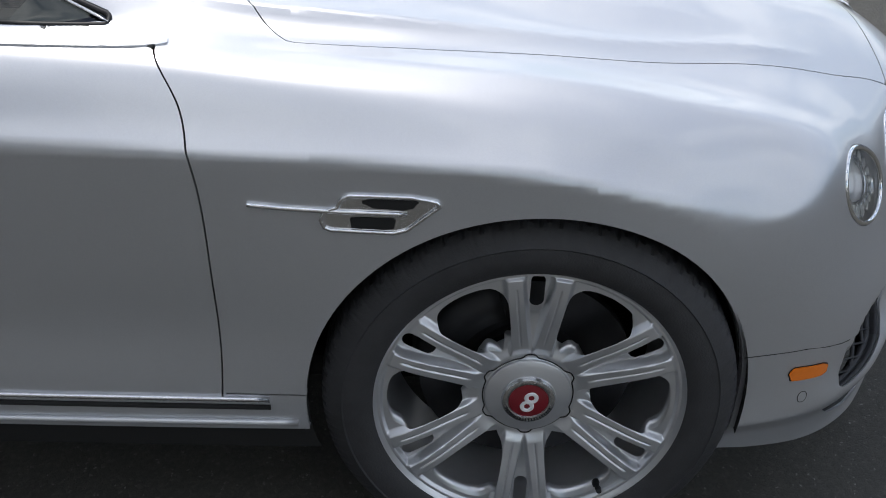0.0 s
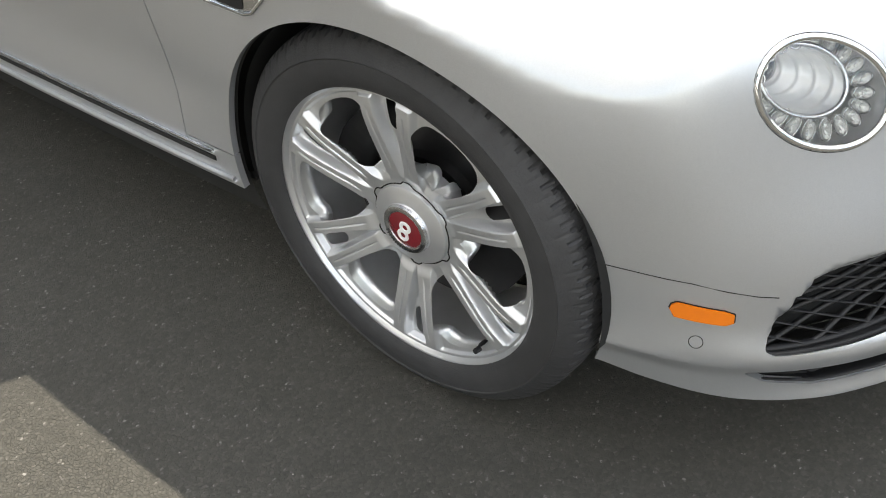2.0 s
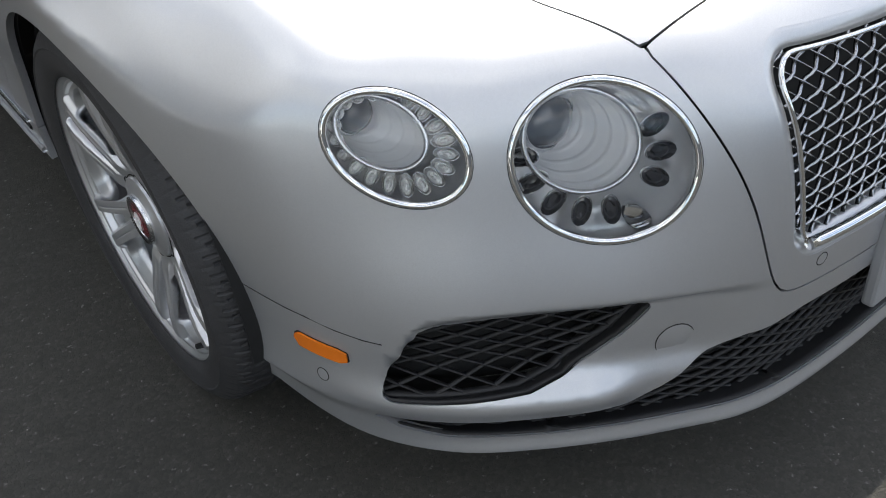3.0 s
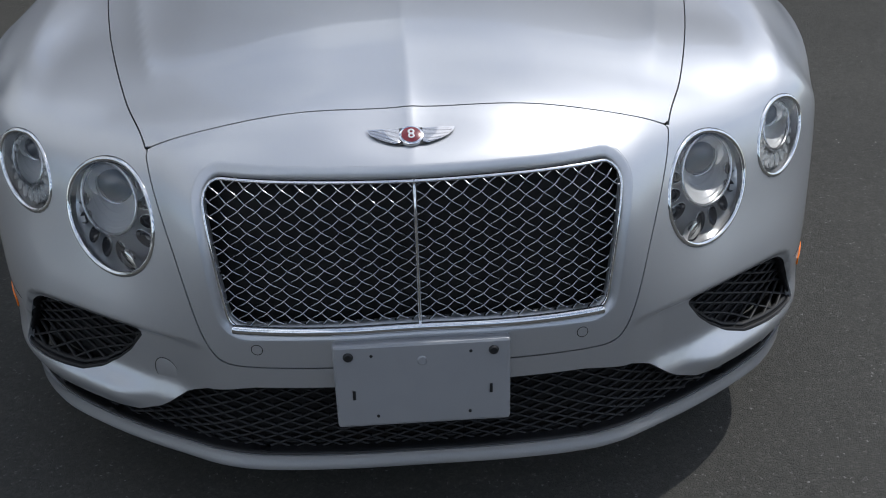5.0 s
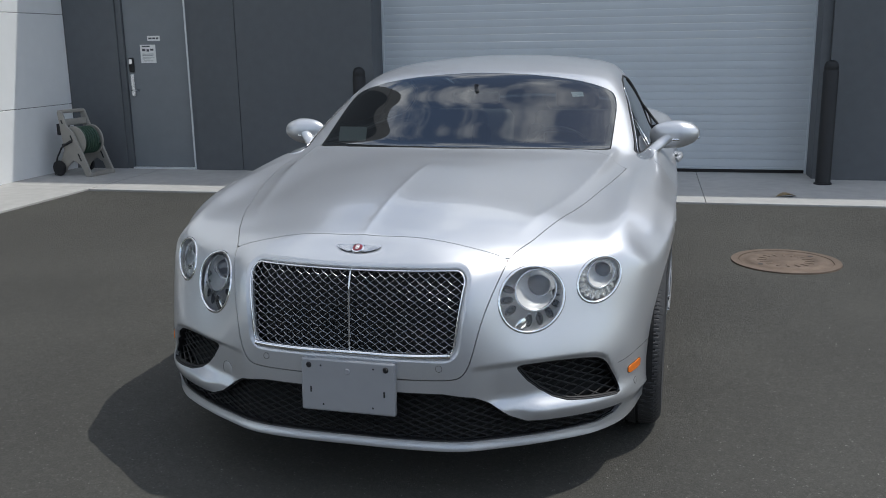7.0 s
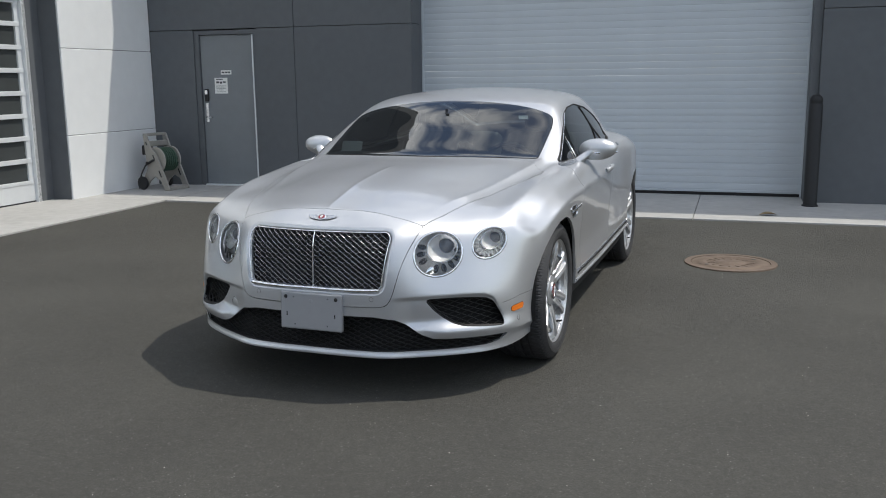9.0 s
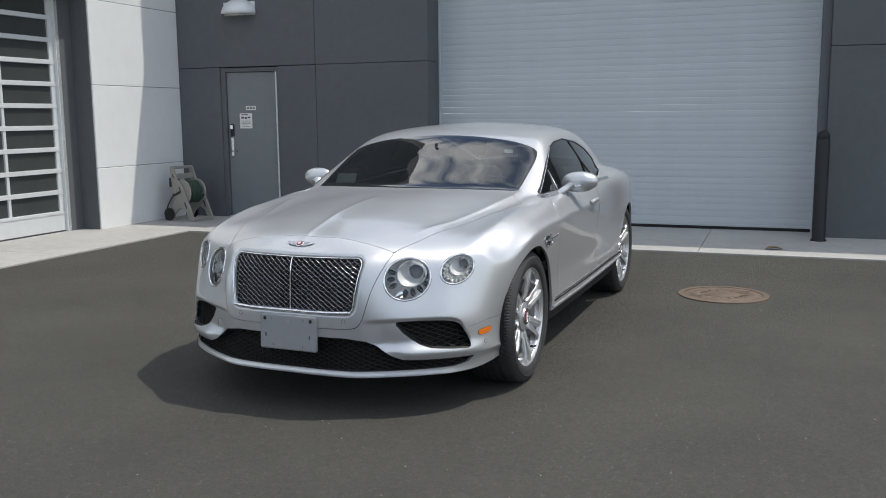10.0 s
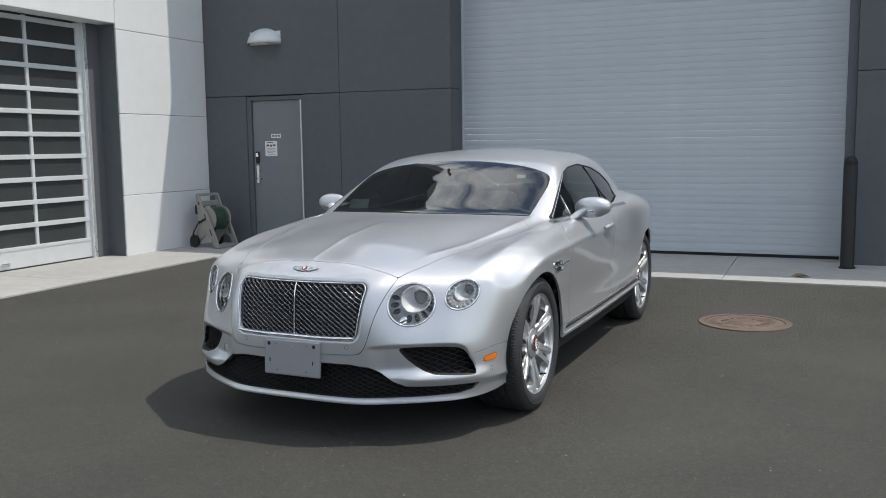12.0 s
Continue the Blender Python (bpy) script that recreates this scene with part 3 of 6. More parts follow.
def leaf_litter():
    """A curled dry leaf on the apron and a few scattered bits on the asphalt."""
    rng = random.Random(4)
    spots = [((1.91, 5.34, 0.016), 0.19)]
    for at, size in spots:
        bm = bmesh.new()
        n = 7
        for side in (-1, 1):
            vs0 = [bm.verts.new((size * (i / n - 0.5), 0, 0.012 * math.sin(3 * i / n))) for i in range(n + 1)]
            vs1 = [bm.verts.new((size * (i / n - 0.5), side * size * 0.28 * math.sin(math.pi * i / n) ** 0.7, 0.03 * math.sin(math.pi * i / n))) for i in range(n + 1)]
            for i in range(n):
                bm.faces.new((vs0[i], vs0[i + 1], vs1[i + 1], vs1[i]))
        bmesh.ops.remove_doubles(bm, verts=bm.verts, dist=1e-5)
        ob = part("dry_leaf", bm, LEAF)
        ob.matrix_basis = pose(*at, 0, 0, 15)
        tagged(ob, "curled brown dry leaf on the concrete apron", "leaf")
    verts, faces = [], []
    for i in range(900):
        x, y, s = rng.uniform(-6, 7), rng.uniform(-3.2, 4.8), rng.uniform(0.0018, 0.0040)
        if abs(x) < 0.9 and -0.8 < y < 3.8:
            continue
        if -2.6 < x < 0 and -1.8 < y < 1.8:
            s *= 0.5
        a, b = rng.uniform(0, 6.3), len(verts)
        for k in range(4):
            r = s * rng.uniform(0.6, 1.3)
            verts.append((x + r * math.cos(a + k * 1.57), y + r * math.sin(a + k * 1.57), 0.001))
        verts.append((x, y, s * 0.8 + 0.001))
        faces += [(b + k, b + (k + 1) % 4, b + 4) for k in range(4)]
    tagged(solid("grit", verts, faces, material("pale_grit", (0.42, 0.40, 0.36), 0.8, vary=0.2)), "scattered pale grit and crumbs on asphalt", "grit", kind="stuff")


leaf_litter()


# ---- car: x to its left side, y to its tail, front axle at y = 0 ----
CAR_LABEL = "silver metallic two-door luxury coupe parked on asphalt"
car = new("car")
tagged(car, CAR_LABEL, "car")
car.location.z = 0.003


def aft(y):
    """Carries a station behind the doors back to the true wheelbase."""
    t = np.clip((np.asarray(y, float) - 0.9) / 1.2, 0, 1)
    return y + 0.10 * t * t * (3 - 2 * t)


class Spline:
    """Cardinal curves of a smooth interpolation over given knots, as a table."""

    def __init__(self, knots, even=False, blur=0.012, pad=0.4):
        k = np.array(knots, float)
        self.lo, self.step = k[0] - pad, 0.002
        q = np.arange(k[0] - pad, k[-1] + pad, self.step)
        n = len(k)
        eye = np.eye(n)
        slope = np.zeros((n, n))
        for i in range(n):
            a, b = max(i - 1, 0), min(i + 1, n - 1)
            slope[i] = (eye[b] - eye[a]) / (k[b] - k[a])
        if even:
            slope[0] = 0
        j = np.clip(np.searchsorted(k, q) - 1, 0, n - 2)
        h = k[j + 1] - k[j]
        t = np.clip((q - k[j]) / h, 0, 1)[:, None]
        h = h[:, None]
        table = (2 * t**3 - 3 * t**2 + 1) * eye[j] + (t**3 - 2 * t**2 + t) * h * slope[j] + (3 * t**2 - 2 * t**3) * eye[j + 1] + (t**3 - t**2) * h * slope[j + 1]
        over, under = (q - k[-1]).clip(0)[:, None], (q - k[0]).clip(None, 0)[:, None]
        table = table + over * slope[-1] + under * (0 if even else slope[0])
        w = int(blur * 3 / self.step)
        g = np.exp(-0.5 * (np.arange(-w, w + 1) * self.step / blur) ** 2)
        g /= g.sum()
        padded = np.concatenate([np.repeat(table[:1], w, 0), table, np.repeat(table[-1:], w, 0)])
        self.table = np.stack([np.convolve(padded[:, i], g, "valid") for i in range(n)], 1)

    def __call__(self, q):
        f = np.clip((q - self.lo) / self.step, 0, len(self.table) - 1.001)
        i = f.astype(int)
        f = (f - i)[..., None]
        return self.table[i] * (1 - f) + self.table[i + 1] * f


class Sheet:
    """A smooth height over two coordinates, from a small table of heights."""

    def __init__(self, a, b, rows, even_a=False, blur=0.012):
        self.a, self.b, self.z = Spline(a, even_a, blur), Spline(b, False, blur), np.array(rows, float)

    def __call__(self, a, b):
        return ((self.b(b) @ self.z) * self.a(a)).sum(-1)


# heights of the upper skin over x, station by station from nose to tail
TOP_X = [0, 0.2, 0.4, 0.55, 0.7, 0.8, 0.88, 0.95, 1.02]
TOP_AT = {}
TOP_AT[-0.95] = (0.7107, 0.6985, 0.6663, 0.6231, 0.5804, 0.5386, 0.4875, 0.4268, 0.3665)
TOP_AT[-0.85] = (0.7823, 0.7698, 0.7248, 0.6781, 0.6301, 0.5884, 0.5274, 0.4569, 0.3866)
TOP_AT[-0.77] = (0.8094, 0.8100, 0.7688, 0.7234, 0.6741, 0.6280, 0.5674, 0.4870, 0.4068)
TOP_AT[-0.71] = (0.8389, 0.8362, 0.7957, 0.7534, 0.7076, 0.6625, 0.5975, 0.5174, 0.4273)
TOP_AT[-0.60] = (0.8662, 0.8613, 0.8281, 0.7928, 0.7556, 0.7173, 0.6531, 0.5681, 0.4681)
TOP_AT[-0.40] = (0.9076, 0.9011, 0.8713, 0.8410, 0.8163, 0.7920, 0.7000, 0.5600, 0.4300)
TOP_AT[-0.20] = (0.9347, 0.9283, 0.9003, 0.8690, 0.8482, 0.8468, 0.8050, 0.7250, 0.6000)
TOP_AT[0.00] = (0.9549, 0.9502, 0.9249, 0.8979, 0.8793, 0.8798, 0.8531, 0.7991, 0.6923)
TOP_AT[0.20] = (0.9670, 0.9635, 0.9440, 0.9195, 0.8976, 0.8969, 0.8781, 0.8121, 0.7022)
TOP_AT[0.40] = (0.9740, 0.9720, 0.9600, 0.9400, 0.9115, 0.9126, 0.9004, 0.8211, 0.7029)
TOP_AT[0.60] = (0.9860, 0.9840, 0.9760, 0.9600, 0.9330, 0.9330, 0.9170, 0.8300, 0.7041)
TOP_AT[0.98] = (1.0000, 0.9950, 0.9750, 0.9600, 0.9480, 0.9430, 0.9220, 0.8340, 0.7000)
TOP_AT[1.45] = (1.0000, 0.9950, 0.9800, 0.9700, 0.9650, 0.9620, 0.9300, 0.8420, 0.7100)
TOP_AT[1.92] = (1.0200, 1.0150, 1.0050, 0.9980, 0.9920, 0.9880, 0.9620, 0.8850, 0.7600)
TOP_AT[2.39] = (1.0350, 1.0320, 1.0270, 1.0200, 1.0160, 1.0020, 0.9700, 0.8920, 0.7700)
TOP_AT[2.86] = (1.0200, 1.0170, 1.0070, 0.9930, 0.9810, 0.9540, 0.8980, 0.8080, 0.6750)
TOP_AT[3.33] = (0.9600, 0.9570, 0.9450, 0.9250, 0.9000, 0.8500, 0.7800, 0.6900, 0.5800)
TOP_AT[3.75] = (0.9000, 0.8950, 0.8800, 0.8650, 0.8400, 0.8100, 0.7600, 0.6800, 0.5500)
for y, row in TOP_AT.items():
    if -0.25 < y < 2.0:
        TOP_AT[y] = row[:8] + (row[7] - 0.042,)
TOP = Sheet(TOP_X, [float(aft(y)) for y in TOP_AT], list(TOP_AT.values()), True)
# half widths over height, station by station
SIDE_AT = {}
SIDE_AT[-0.95] = (0.8104, 0.8335, 0.8442, 0.8513, 0.8581, 0.8603, 0.8608)
SIDE_AT[-0.60] = (0.8350, 0.8575, 0.8689, 0.8757, 0.8835, 0.8860, 0.8863)
SIDE_AT[-0.40] = (0.8617, 0.8833, 0.8884, 0.8979, 0.9140, 0.9150, 0.9142)
SIDE_AT[-0.20] = (0.8953, 0.9175, 0.9252, 0.9346, 0.9493, 0.9498, 0.9477)
SIDE_AT[0.00] = (0.9114, 0.9342, 0.9442, 0.9518, 0.9585, 0.9614, 0.9619)
SIDE_AT[0.25] = (0.9104, 0.9359, 0.9447, 0.9485, 0.9541, 0.9567, 0.9593)
SIDE_AT[0.50] = (0.9061, 0.9390, 0.9432, 0.9376, 0.9490, 0.9577, 0.9554)
SIDE_AT[0.80] = (0.9035, 0.9388, 0.9415, 0.9326, 0.9430, 0.9527, 0.9526)
SIDE_AT[1.17] = (0.9000, 0.9350, 0.9370, 0.9270, 0.9360, 0.9450, 0.9450)
SIDE_AT[1.55] = (0.8950, 0.9270, 0.9290, 0.9200, 0.9280, 0.9360, 0.9360)
SIDE_AT[1.92] = (0.8930, 0.9180, 0.9220, 0.9180, 0.9210, 0.9240, 0.9260)
SIDE_AT[2.30] = (0.8900, 0.9140, 0.9250, 0.9320, 0.9390, 0.9400, 0.9380)
SIDE_AT[2.61] = (0.8800, 0.9040, 0.9150, 0.9210, 0.9260, 0.9260, 0.9230)
SIDE_AT[2.95] = (0.8270, 0.8510, 0.8620, 0.8680, 0.8730, 0.8740, 0.8730)
SIDE_AT[3.30] = (0.7300, 0.7530, 0.7630, 0.7690, 0.7740, 0.7750, 0.7750)
SIDE_AT[3.70] = (0.5750, 0.5980, 0.6080, 0.6140, 0.6190, 0.6200, 0.6200)
SIDE = Sheet([0.15, 0.28, 0.38, 0.5, 0.65, 0.8, 0.95], [float(aft(y)) for y in SIDE_AT], list(SIDE_AT.values()))
# how far ahead the nose reaches over x, height by height
NOSE_X = [0, 0.15, 0.3, 0.38, 0.46, 0.55, 0.65, 0.74, 0.82, 0.88, 0.96]
NOSE_AT = {}
NOSE_AT[0.15] = (-0.8662, -0.8655, -0.8572, -0.8387, -0.7958, -0.7480, -0.6853, -0.6179, -0.5304, -0.4323, -0.1733)
NOSE_AT[0.25] = (-0.8913, -0.8904, -0.8789, -0.8587, -0.8212, -0.7736, -0.7110, -0.6440, -0.5572, -0.4544, -0.1856)
NOSE_AT[0.35] = (-0.8947, -0.8934, -0.8799, -0.8645, -0.8245, -0.7770, -0.7141, -0.6479, -0.5625, -0.4601, -0.1904)
NOSE_AT[0.46] = (-0.8932, -0.8951, -0.8829, -0.8672, -0.8300, -0.7787, -0.7125, -0.6467, -0.5603, -0.4558, -0.1880)
NOSE_AT[0.60] = (-0.8872, -0.8859, -0.8736, -0.8539, -0.7998, -0.7306, -0.6663, -0.5989, -0.5216, -0.4354, -0.1826)
NOSE_AT[0.75] = (-0.8812, -0.8721, -0.8539, -0.8205, -0.7527, -0.6898, -0.6226, -0.5563, -0.4780, -0.3916, -0.1560)
NOSE_AT[0.90] = (-0.8247, -0.8204, -0.7967, -0.7559, -0.6934, -0.6324, -0.5644, -0.4992, -0.4175, -0.3219, -0.0968)
NOSE = Sheet(NOSE_X, list(NOSE_AT), list(NOSE_AT.values()), True)
ROOF = Spline(aft(np.array([0.2, 0.45, 0.6, 0.8, 1.0, 1.1, 1.25, 1.5, 1.8, 2.1, 2.4, 2.76, 3.1, 3.35])))
ROOF_Z = np.array([0.87, 0.985, 1.055, 1.148, 1.248, 1.291, 1.327, 1.354, 1.362, 1.346, 1.296, 1.172, 1.02, 0.90])
CAB = Spline(aft(np.array([0.3, 0.5, 0.8, 1.16, 1.54, 1.92, 2.3, 2.67, 3.04, 3.42])))
CAB_W = np.array([0.74, 0.785, 0.835, 0.845, 0.84, 0.82, 0.78, 0.71, 0.60, 0.45])


def soft_max(a, b, k):
    return 0.5 * (a + b + np.sqrt((a - b) ** 2 + k * k))


def soft_min(a, b, k):
    return 0.5 * (a + b - np.sqrt((a - b) ** 2 + k * k))


def ramp_up(v, a, b):
    t = np.clip((v - a) / (b - a), 0, 1)
    return t * t * (3 - 2 * t)


WHEEL_Z, WHEELBASE, ARCH = 0.353, 2.65, 0.366
CHIN_X = [0.3, 0.437, 0.513, 0.647, 0.70, 0.735, 0.758, 0.773, 0.785, 0.795, 0.824, 0.846, 0.857, 0.885, 1.0]
CHIN_Z = [0.468, 0.472, 0.473, 0.473, 0.472, 0.468, 0.460, 0.448, 0.430, 0.418, 0.422, 0.432, 0.435, 0.437, 0.437]


def chin(x):
    """Height of the joint between the wings and the bumper."""
    return np.interp(x, CHIN_X, CHIN_Z)


CREASE_Y = [-0.35, -0.28, -0.19, -0.10, -0.01, 0.14, 0.30, 0.50, 0.77, 2.0]
CREASE_Z = [0.601, 0.680, 0.735, 0.768, 0.786, 0.801, 0.808, 0.815, 0.819, 0.835]


def body_value(p, top=None, side=None, nose=None):
    """Below zero inside the car's outer skin."""
    x, y, z = np.abs(p[..., 0]), p[..., 1], p[..., 2]
    top = TOP(x, y) if top is None else top
    side = SIDE(z, y) if side is None else side
    nose = NOSE(x, z) if nose is None else nose
    ridge = 0.007 * np.exp(-x / 0.035) * ramp_up(y, -0.9, -0.6) * (1 - ramp_up(y, -0.1, 0.15))
    # hollow below the lamps above the side intakes
    under = np.minimum(chin(x) - z, 1.2 * (0.826 - 0.40 * (z - 0.32) - x))
    dent = 0.020 * ramp_up(under, 0.0, 0.024) * ramp_up(z, 0.325, 0.37) * ramp_up(x, 0.36, 0.46)
    lip = 0.022 * np.exp(-(((z - 0.320) / 0.030) ** 2)) * ramp_up(x, 0.5, 0.6) * (1 - ramp_up(x, 0.82, 0.9))
    step = z - 0.304
    flare = (0.010 * np.exp(-np.abs(step) / np.where(step > 0, 0.030, 0.012)) - 0.010 * ramp_up(-step, 0.0, 0.035)) * ramp_up(-y, 0.28, 0.36)
    blade = 0.013 * np.exp(-(((z - 0.212) / 0.020) ** 2)) * (1 - 0.6 * ramp_up(x, 0.70, 0.86))
    fold = 0.0065 * np.exp(-np.hypot(0.008, x - np.interp(y, [-0.5, -0.36, -0.22, 0.0, 0.34], [0.745, 0.783, 0.795, 0.806, 0.803])) / 0.026) * ramp_up(y, -0.5, -0.3) * (1 - ramp_up(y, 0.3, 0.5))
    off = x - 0.614 - 0.20 * y + 0.12 * y * y
    swage = (0.0065 + 0.026 * ramp_up(y, -0.1, 0.45)) * np.exp((0.008 - np.hypot(0.008, off)) / np.where(off < 0, 0.025 + 0.15 * ramp_up(y, -0.1, 0.45), 0.028)) * ramp_up(y, -0.6, -0.35) * (1 - ramp_up(y, 0.55, 0.75))
    a, b, c = z - top - ridge - fold - swage, x - side - flare, (nose + dent - lip - blade) - y
    k_edge = 0.009 + 0.055 * (1 - ramp_up(y, -0.58, -0.36)) + 0.05 * ramp_up(y, 3.0, 3.6) + 0.025 * ramp_up(y, 0.9, 1.9)
    v = soft_max(soft_max(b, c, 0.05), a, k_edge)
    v = soft_max(v, y - 3.80 + 0.25 * (x / 0.95) ** 4, 0.10)
    # crease that runs back from the wheel arch along wing and door
    rise = z - np.interp(y, CREASE_Y, CREASE_Z)
    crease = 0.0065 * np.exp((0.004 - np.hypot(0.004, rise)) / np.where(rise > 0, 0.034, 0.050))
    return v - crease * ramp_up(x, 0.78, 0.86) * ramp_up(y, -0.40, -0.12) * (1 - ramp_up(y, 1.3, 2.1))


def cabin_value(p, roof=None, wide=None):
    """Below zero inside the cabin's outer skin."""
    x, y, z = np.abs(p[..., 0]), p[..., 1], p[..., 2]
    fade = 1 - ramp_up(y, 1.1, 1.9)
    roof = ROOF(y - 0.20 * x * x * fade) @ ROOF_Z if roof is None else roof
    wide = CAB(y) @ CAB_W if wide is None else wide
    roof = roof - x * x * (0.06 * fade + 0.12 * (1 - fade))
    side = wide - 0.50 * np.maximum(z - 0.92, -0.05) - 0.35 * np.clip(z - 1.05, 0, None) ** 2
    v = soft_max(z - roof, x - side, 0.065)
    return np.maximum(np.maximum(v, 0.30 - y), y - 3.45)


def car_value(p):
    return soft_min(body_value(p), cabin_value(p), 0.018)


def gradient(f, p, e=0.002):
    g = np.empty_like(p)
    for i in range(3):
        d = np.zeros(3)
        d[i] = e
        g[..., i] = (f(p + d) - f(p - d)) / (2 * e)
    return g


def skin(step=0.0145):
    """The outer skin as triangles with exact normals."""
    xs, ys, zs = np.arange(-1.03, 1.031, step), np.arange(-1.0, 3.95, step), np.concatenate([np.arange(0.17, 0.33, 0.0055), np.arange(0.335, 0.41, 0.0125), np.arange(0.415, 0.489, 0.006), np.arange(0.495, 1.40, step)])
    X, Y, Z = np.meshgrid(xs, ys, zs, indexing="ij")
    P = np.stack([X, Y, Z], -1)
    top = TOP(np.abs(xs)[:, None], ys[None, :])[:, :, None]
    side = SIDE(zs[None, :], ys[:, None])[None]
    nose = NOSE(np.abs(xs)[:, None], zs[None, :])[:, None, :]
    v = body_value(P, top, side, nose)
    shift = ys[None, :] - 0.20 * xs[:, None] ** 2 * (1 - ramp_up(ys, 1.1, 1.9))[None, :]
    v = soft_min(v, cabin_value(P, (ROOF(shift) @ ROOF_Z)[:, :, None], (CAB(ys) @ CAB_W)[None, :, None]), 0.018)
    s = v < 0
    corner = sum(s[i : s.shape[0] - 1 + i, j : s.shape[1] - 1 + j, k : s.shape[2] - 1 + k].astype(np.int8) for i in (0, 1) for j in (0, 1) for k in (0, 1))
    cell = (corner > 0) & (corner < 8)
    ident = -np.ones(cell.shape, int)
    ident[cell] = np.arange(cell.sum())
    at = np.argwhere(cell)
    V = np.stack([xs[at[:, 0]] + step / 2, ys[at[:, 1]] + step / 2, (zs[at[:, 2]] + zs[at[:, 2] + 1]) / 2], 1)
    for _ in range(5):
        val, g = car_value(V), gradient(car_value, V)
        move = g * (val / np.maximum((g * g).sum(-1), 0.05))[:, None]
        V = V - np.clip(move, -0.012, 0.012)
    quads = []
    for ax in range(3):
        b, c = (ax + 1) % 3, (ax + 2) % 3
        lo = [slice(1, -1)] * 3
        lo[ax] = slice(0, -1)
        hi = list(lo)
        hi[ax] = slice(1, None)
        change = np.argwhere(s[tuple(lo)] != s[tuple(hi)])
        change[:, b] += 1
        change[:, c] += 1
        inside = s[tuple(change.T)]
        ids = []
        for db, dc in ((-1, -1), (0, -1), (0, 0), (-1, 0)):
            q = change.copy()
            q[:, b] += db
            q[:, c] += dc
            ids.append(ident[tuple(q.T)])
        ids = np.stack(ids, 1)
        ids[~inside] = ids[~inside][:, ::-1]
        quads.append(ids)
    Q = np.concatenate(quads)
    Q = Q[(Q >= 0).all(1)]
    N = gradient(car_value, V)
    N /= np.linalg.norm(N, axis=1, keepdims=True)
    F = np.concatenate([Q[:, [0, 1, 2]], Q[:, [0, 2, 3]]])
    return V, N, F


def clip(mesh, g):
    """Keeps the part of a triangle mesh where g(points, normals) > 0, cut cleanly along g = 0."""
    V, N, F = mesh
    val = g(V, N)
    val = np.where(np.abs(val) < 1e-7, 1e-7, val)
    ins = val > 0
    cnt = ins[F].sum(1)
    keep = F[cnt == 3]
    newV, newN, tris, base = [V], [N], [keep], len(V)
    for c in (1, 2):
        T = F[cnt == c]
        if not len(T):
            continue
        odd = ins[T] if c == 1 else ~ins[T]
        r = odd.argmax(1)
        T = np.stack([T[np.arange(len(T)), (r + i) % 3] for i in range(3)], 1)
        pts, nrm = [], []
        for i in (1, 2):
            a, b = T[:, 0], T[:, i]
            t = (val[a] / (val[a] - val[b]))[:, None]
            pts.append(V[a] * (1 - t) + V[b] * t)
            nrm.append(N[a] * (1 - t) + N[b] * t)
        k = len(T)
        i1, i2 = base + np.arange(k), base + k + np.arange(k)
        newV += pts
        newN += nrm
        base += 2 * k
        if c == 1:
            tris.append(np.stack([T[:, 0], i1, i2], 1))
        else:
            tris += [np.stack([i1, T[:, 1], T[:, 2]], 1), np.stack([i1, T[:, 2], i2], 1)]
    V, N, F = np.concatenate(newV), np.concatenate(newN), np.concatenate(tris)
    key = np.round(V * 20000).astype(np.int64)
    _, first, inv = np.unique(key, axis=0, return_index=True, return_inverse=True)
    inv = inv.reshape(-1)
    F = inv[F]
    F = F[(F[:, 0] != F[:, 1]) & (F[:, 1] != F[:, 2]) & (F[:, 0] != F[:, 2])]
    used = np.unique(F)
    back = -np.ones(len(first), int)
    back[used] = np.arange(len(used))
    V, N, F = V[first][used], N[first][used], back[F]
    N = N / np.maximum(np.linalg.norm(N, axis=1, keepdims=True), 1e-9)
    return V, N, F


def hemmed(mesh, depth):
    """Adds a folded-in edge along all open borders."""
    V, N, F = mesh
    e = np.concatenate([F[:, [0, 1]], F[:, [1, 2]], F[:, [2, 0]]])
    pairs = {}
    for a, b in e.tolist():
        pairs[(a, b)] = 1
    border = [(a, b) for a, b in pairs if (b, a) not in pairs]
    if not border:
        return mesh
    B = np.array(border)
    a, b = V[B[:, 0]], V[B[:, 1]]
    n = N[B[:, 0]]
    out = np.cross(b - a, n)
    out /= np.maximum(np.linalg.norm(out, axis=1, keepdims=True), 1e-9)
    k, base = len(B), len(V)
    a2, b2 = a - N[B[:, 0]] * depth - out * depth * 0.1, b - N[B[:, 1]] * depth - out * depth * 0.1
    V2 = np.concatenate([V, a, b, a2, b2])
    N2 = np.concatenate([N, out, out, out, out])
    i = base + np.arange(k)
    F2 = np.concatenate([F, np.stack([i, i + 2 * k, i + k], 1), np.stack([i + k, i + 2 * k, i + 3 * k], 1)])
    return V2, N2, F2


def panel(name, mesh, mat, parent=None, label="", hem=0.014):
    V, N, F = hemmed(mesh, hem) if hem else mesh
    return solid(name, V.tolist(), F.tolist(), mat, parent, label, normals=N.tolist())


